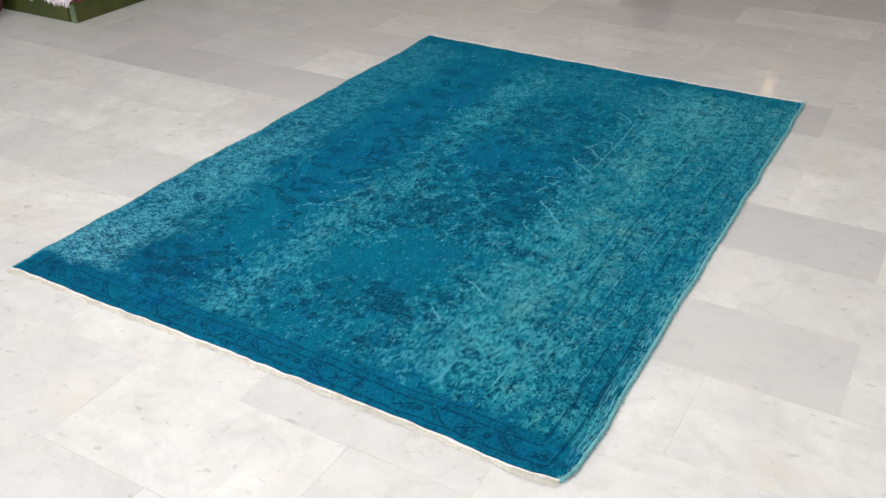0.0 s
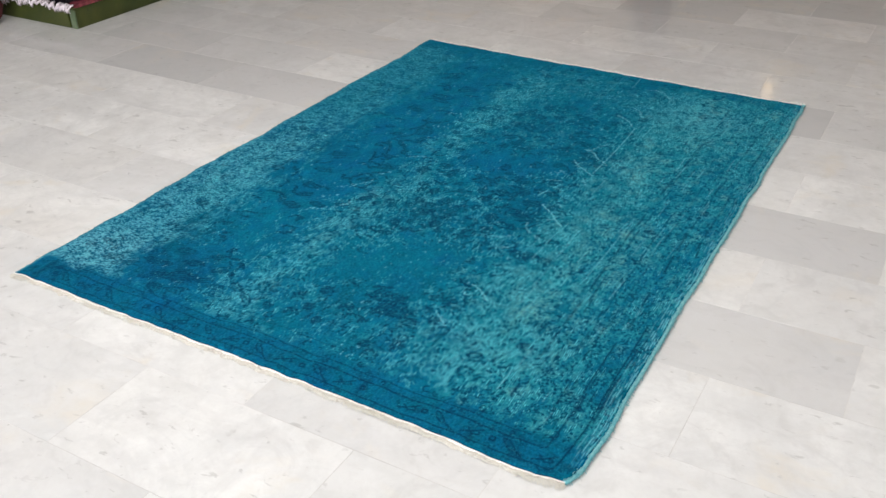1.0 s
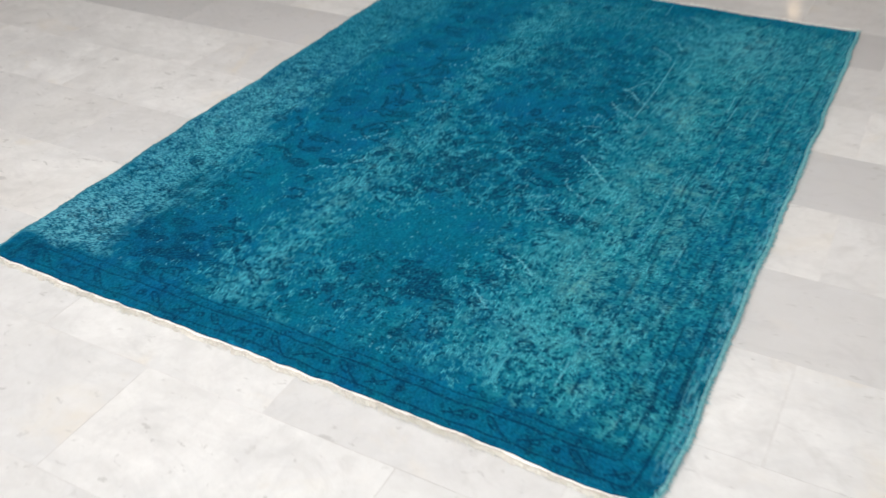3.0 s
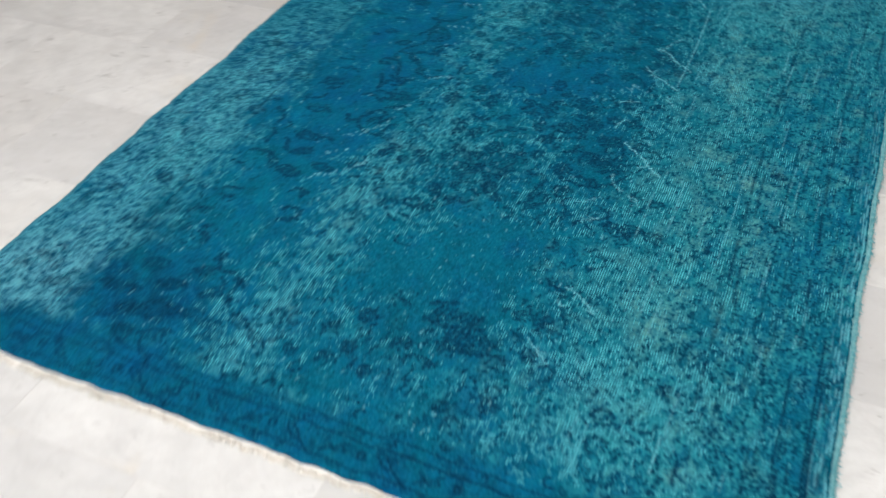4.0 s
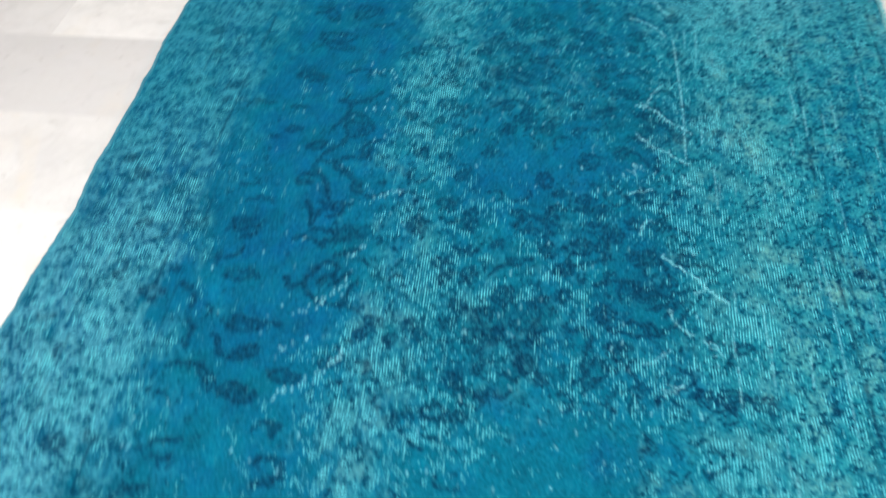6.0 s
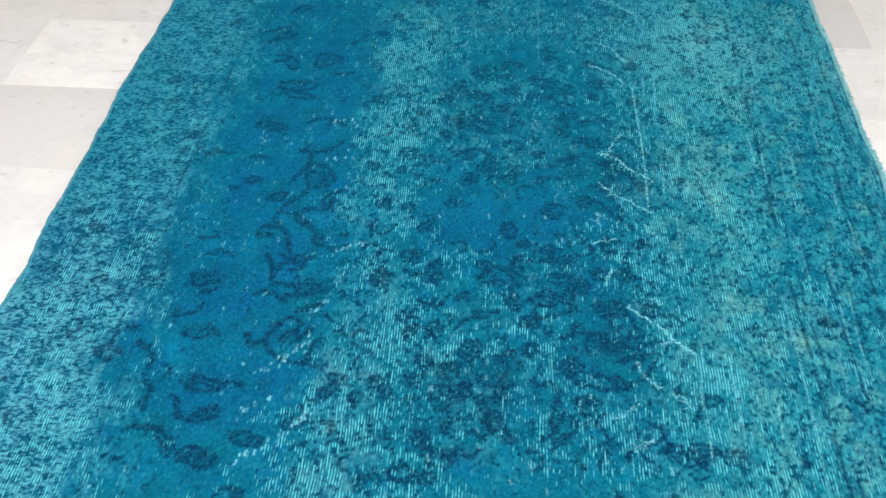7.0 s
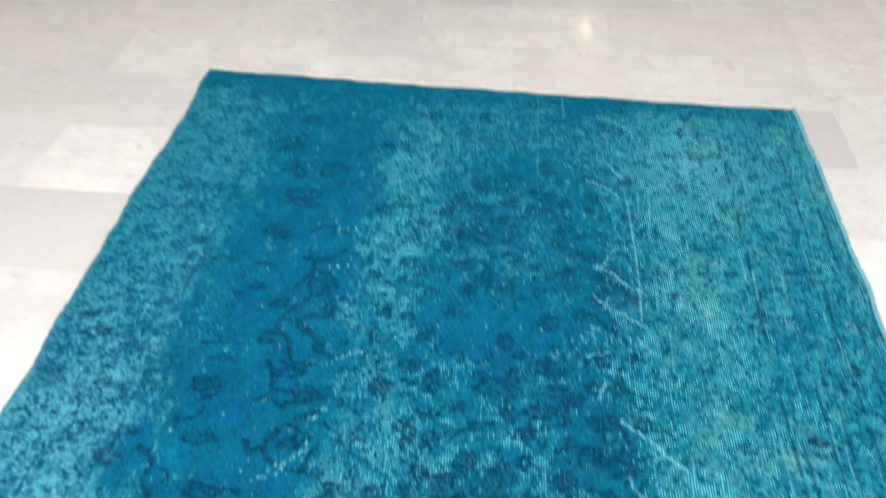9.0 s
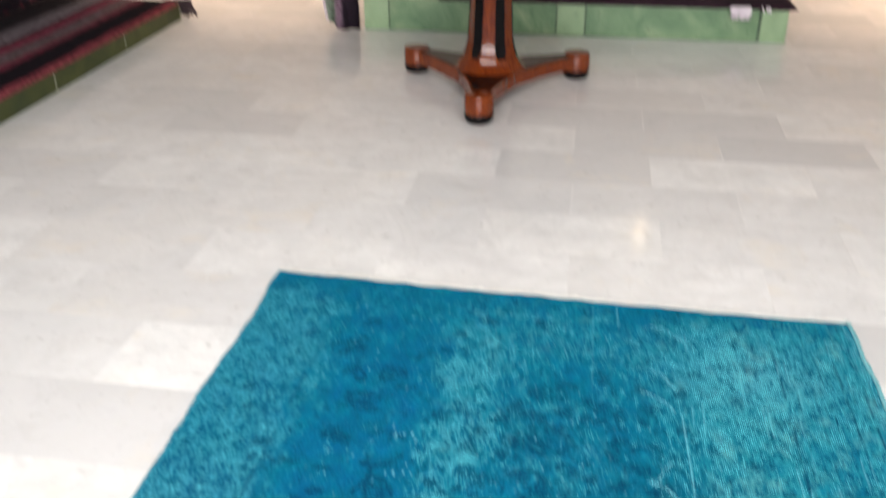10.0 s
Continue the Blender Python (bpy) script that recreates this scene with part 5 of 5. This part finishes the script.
part("fringe", tag, M_WHITE_FRINGE, c3, "white fringe tuft hanging over the edge", True)
tag = bmesh.new()
for i in range(10):
    a = 1.88 + rr.uniform(-0.02, 0.03)
    add_tube(tag, [(a, 0.006, 0.012), (a, -0.012, 0.006), (a + rr.gauss(0, 0.006), -0.014, -rr.uniform(0.0, 0.015))], [0.005, 0.005, 0.003], 5)
part("fringe", tag, M_WHITE_FRINGE, c3, "white fringe tuft hanging over the edge", True)

# carpet hanging down beside the back plinth, with a pale cord edge
hang = empty("hanging_carpet", pose(-2.46, 5.22, 0), "dark plum carpet hanging at the plinth's end with pale cord edge", "carpet")
zs, ss = np.meshgrid(np.linspace(0.005, 0.27, 40), np.linspace(0, 1, 30))
hx = 0.06 + 0.17 * ss - 0.06 * (zs / 0.27) * (1 - ss) + 0.012 * np.sin(ss * 14 + zs * 9)
hy = -0.06 + 0.03 * np.sin(ss * 9) + 0.10 * zs
hz = zs + 0.05 * (1 - ss) ** 3 * (1 - zs / 0.27)
hm = grid_mesh("wool_face", hx, hy, hz)
hm.materials.append(striped_wool("streaked_wool", [(0.0, (0.55, 0.56, 0.50)), (0.22, (0.30, 0.36, 0.28)), (0.36, (0.16, 0.22, 0.15)), (0.44, (0.30, 0.20, 0.26)), (0.58, (0.22, 0.14, 0.19)), (0.66, (0.03, 0.02, 0.03)), (1.0, (0.012, 0.008, 0.012))], 0.24, 0, 0.04))
hp = new("wool_face", hm)
hp.parent = hang
sol = hp.modifiers.new("thickness", "SOLIDIFY")
sol.thickness, sol.offset = 0.012, 0
cord = add_tube(bmesh.new(), [(float(hx[0, i]) - 0.008 + 0.006 * math.sin(i), float(hy[0, i]) - 0.01, float(hz[0, i])) for i in range(0, 40, 2)], 0.006, 6)
part("cord_edge", cord, M_WHITE_FRINGE, hang, "white cord edge", True)

# ---- pedestal table ----
TX, TY = -1.325, 4.11
table = empty("pedestal_table", pose(TX, TY, 0), "polished mahogany pedestal table with black inlay and three bun feet", "table")


def prism(profile, sides, twist=0.0):
    """A faceted column: (radius, height) pairs, alternately wide and narrow facets."""
    bm = bmesh.new()
    rings = []
    angs = []
    for k in range(sides):
        c = 2 * math.pi * k / sides + twist
        angs += [c - 0.30, c + 0.30]
    for r, z in profile:
        rings.append([bm.verts.new((r * math.cos(a), r * math.sin(a), z)) for a in angs])
    n = len(angs)
    for a, b in zip(rings, rings[1:]):
        for i in range(n):
            bm.faces.new((a[i], a[(i + 1) % n], b[(i + 1) % n], b[i]))
    bm.faces.new(list(reversed(rings[0])))
    bm.faces.new(rings[-1])
    return bm


SHAFT = [(0.178, 0.1235), (0.160, 0.140), (0.141, 0.165), (0.130, 0.185), (0.122, 0.205), (0.1177, 0.220), (0.1138, 0.235), (0.111, 0.25), (0.1085, 0.27), (0.1065, 0.30), (0.101, 0.40), (0.097, 0.50), (0.100, 0.60), (0.115, 0.66), (0.135, 0.69)]
sh = part("shaft", prism(SHAFT, 6, math.pi / 6), M_WOOD, table, "", True)
sh.data.set_sharp_from_angle(angle=radians(22))
bv = sh.modifiers.new("worn_edges", "BEVEL")
bv.width, bv.segments, bv.limit_method, bv.angle_limit = 0.003, 2, "ANGLE", radians(22)
for k in range(6):
    a = 2 * math.pi * k / 6
    bm = bmesh.new()
    prev = None
    for r, z in SHAFT[3:-1]:
        ca_, sa_ = math.cos(a), math.sin(a)
        rr_ = r * math.cos(math.pi / 6 - 0.30) + 0.003
        w = r * 0.245 * (0.6 if z < 0.19 else 0.85 if z < 0.21 else 1.0)
        cur = [bm.verts.new((rr_ * ca_ + s * w * -sa_ - dpt * ca_, rr_ * sa_ + s * w * ca_ - dpt * sa_, z)) for s, dpt in ((-1, 0.006), (-0.9, 0), (0.9, 0), (1, 0.006))]
        if prev:
            for i in range(3):
                bm.faces.new((prev[i], prev[i + 1], cur[i + 1], cur[i]))
        prev = cur
    part("inlay", bm, M_BLACK, table, "black lacquer inlay strip")

FEET = ((-0.405, 0.27), (0.418, 0.27), (-0.003, -0.47))


def reach(phi, d, inset=0.0):
    """How far the three-armed base goes out at an angle from an arm's axis."""
    r = d
    for _ in range(60):
        w = 0.038 + 0.150 * max(0.0, 1 - r * math.cos(phi) / d) ** 1.5 - inset
        if r * abs(math.sin(phi)) <= w:
            break
        r -= d / 60
    return r - 0.5 * inset


def armed_plate(inset, z0, z1, soft):
    """A flat plate with three arms and hollow sides."""
    bm = bmesh.new()
    arms = sorted((math.atan2(y, x), math.hypot(x, y)) for x, y in FEET)
    out = []
    for k, (a, d) in enumerate(arms):
        a0 = arms[k - 1][0] - (2 * math.pi if k == 0 else 0)
        a1 = arms[(k + 1) % 3][0] + (2 * math.pi if k == 2 else 0)
        for q in range(-20, 20):
            phi = q / 20 * (a - a0) / 2 if q < 0 else q / 20 * (a1 - a) / 2
            phi = math.copysign(abs(phi) ** 1.7 / ((a1 - a) / 2) ** 0.7, phi) if phi else 0.0
            r = reach(phi, d, inset)
            out.append((r * math.cos(a + phi), r * math.sin(a + phi)))
    rows = [[bm.verts.new((x * k, y * k, z)) for x, y in out] for k, z in ((1.0, z0), (1.0, z1 - soft), (1.0 - 0.8 * soft, z1))]
    n = len(out)
    for lo, hi in zip(rows, rows[1:]):
        for i in range(n):
            bm.faces.new((lo[i], lo[(i + 1) % n], hi[(i + 1) % n], hi[i]))
    for row, z, flip in ((rows[-1], z1, False), (rows[0], z0, True)):
        c = bm.verts.new((0, 0, z))
        for i in range(n):
            bm.faces.new((c, row[(i + 1) % n], row[i]) if flip else (c, row[i], row[(i + 1) % n]))
    return bm


plate = part("base", armed_plate(0.0, 0.056, 0.120, 0.006), M_WOOD, table, "mahogany base with three hollow-sided arms", True)
plate.data.set_sharp_from_angle(angle=radians(35))
part("inlay", armed_plate(0.009, 0.1195, 0.1235, 0.001), M_BLACK, plate, "black lacquer top of the base")
for fx, fy in FEET:
    foot = lathe([(0.042, 0.0), (0.056, 0.006), (0.063, 0.022), (0.065, 0.040), (0.066, 0.048), (0.067, 0.060), (0.067, 0.118), (0.064, 0.129), (0.050, 0.134)])
    fo = part("foot", foot, M_WOOD, table, "", True)
    fo.matrix_basis = pose(fx, fy, 0)
    ring = lathe([(0.044, 0.0015), (0.0585, 0.007), (0.0655, 0.022), (0.0672, 0.038), (0.0672, 0.046), (0.064, 0.048)])
    part("foot_ring", ring, M_BLACK, fo, "black lacquer foot ring", True)
part("tabletop", lathe([(0.10, 0.69), (0.50, 0.695), (0.545, 0.705), (0.555, 0.722), (0.548, 0.738), (0.53, 0.742)], 64), M_WOOD, table, "round polished mahogany tabletop", True)

# ---- unseen hanging lamp, added for the warm streak mirrored in the floor ----
lamp = empty("unseen_pendant", pose(-0.54, 3.97, 0.64), "small warm pendant lamp, added unseen for the streak it mirrors in the floor", "lamp")
part("bulb", lathe([(0.006, -0.03), (0.022, -0.02), (0.030, 0.0), (0.026, 0.03), (0.016, 0.055), (0.012, 0.075)], 20), M_BULB, lamp, "glowing warm bulb", True)
part("socket", lathe([(0.014, 0.075), (0.018, 0.08), (0.018, 0.13), (0.006, 0.15)], 16), M_BRASS, lamp, "", True)
part("cord", add_tube(bmesh.new(), [(0, 0, 0.14), (0, 0, 1.2), (0, 0, H - 0.5)], 0.003, 6), M_BLACK, lamp)

# ---- the marble floor: slabs of 0.6 by 0.3 m in half bond ----
floor = structure("floor", box((X0, Y0, -0.05), (X1, Y1, -0.0009)), M_GROUT, "white marble tile floor in half bond with thin grey joints", "floor")
GAP = 0.0009
TP = 0.302  # half a slab, and the pitch of the courses
SKEW = 0.020  # the courses run askew to the cross joints


def slab_bm(lx, ly):
    return box((-lx / 2 + GAP, -ly / 2 + GAP, -0.02), (lx / 2 - GAP, ly / 2 - GAP, 0.0))


slab_me = bpy.data.meshes.new("tile")
sb = slab_bm(2 * TP, TP)
sb.to_mesh(slab_me)
sb.free()
slab_me.materials.append(M_TILE)
# slabs greyer or whiter than the rest, by course and place in the course
TONE = {(-2, 12): 0.7, (-1, 11): 0.85, (-3, 11): 0.65, (-9, 11): 0.6, (-4, 10): 0.75, (-2, 10): 0.0, (-4, 12): 0.7, (-6, 12): 0.35, (-3, 9): 0.45, (-5, 9): 0.5, (-7, 5): 0.0, (-11, 5): 0.6, (-10, 12): 0.6, (-1, 13): 0.2, (-1, 5): 0.1, (-2, 6): 0.95, (-2, 4): 0.0, (-1, 3): 0.75, (0, 2): 0.25, (-1, 1): 0.6, (0, 0): 0.05, (-10, 4): 0.8, (-8, 4): 0.65, (-4, 10): 0.75, (1, 1): 0.15}
rt = random.Random(21)
rest = bmesh.new()
for j in range(-16, 25):
    for i in range(-22, 12):
        # i counts half slabs; a course takes every second one
        if (i + j) % 2:
            continue
        x, y = (i + 1) * TP + 0.006, j * TP + TP / 2 - 0.025
        tone = rt.random() ** 1.8 * 0.5
        lift, ta, tb = rt.uniform(-0.0002, 0.0), rt.gauss(0, 0.012), rt.gauss(0, 0.012)
        if x + TP < X0 or x - TP > X1 or y + TP / 2 < Y0 - 0.1 or y - TP / 2 > Y1 + 0.1:
            continue
        x_lo, x_hi = max(x - TP, X0 + 0.002), min(x + TP, X1 - 0.002)
        if -4.3 < x < 2.0 and -1.6 < y < 5.6 and x_hi - x_lo > 0.599:
            ob = new("tile", slab_me)
            ob.parent = floor
            ob.matrix_basis = pose(x, y - SKEW * x, lift - 0.0004, ta, tb, -math.degrees(SKEW))
            c = TONE.get((i, j), tone)
            ob.color = (c, c, c, 1)
        elif x_hi - x_lo > 0.02:
            y_lo, y_hi = y - TP / 2, y + TP / 2
            if y_hi - y_lo > 0.02:
                r = bmesh.ops.create_cube(rest, size=1.0)
                for vert in r["verts"]:
                    vx, vy = (x_lo + GAP, x_hi - GAP)[vert.co.x > 0], (y_lo + GAP, y_hi - GAP)[vert.co.y > 0]
                    vert.co = Vector((vx, vy - SKEW * vx, lift - 0.0004 if vert.co.z > 0 else -0.02))
far = part("far_tiles", rest, M_TILE_FAR, floor)
tagged(far, "white marble tiles further off", kind="stuff")
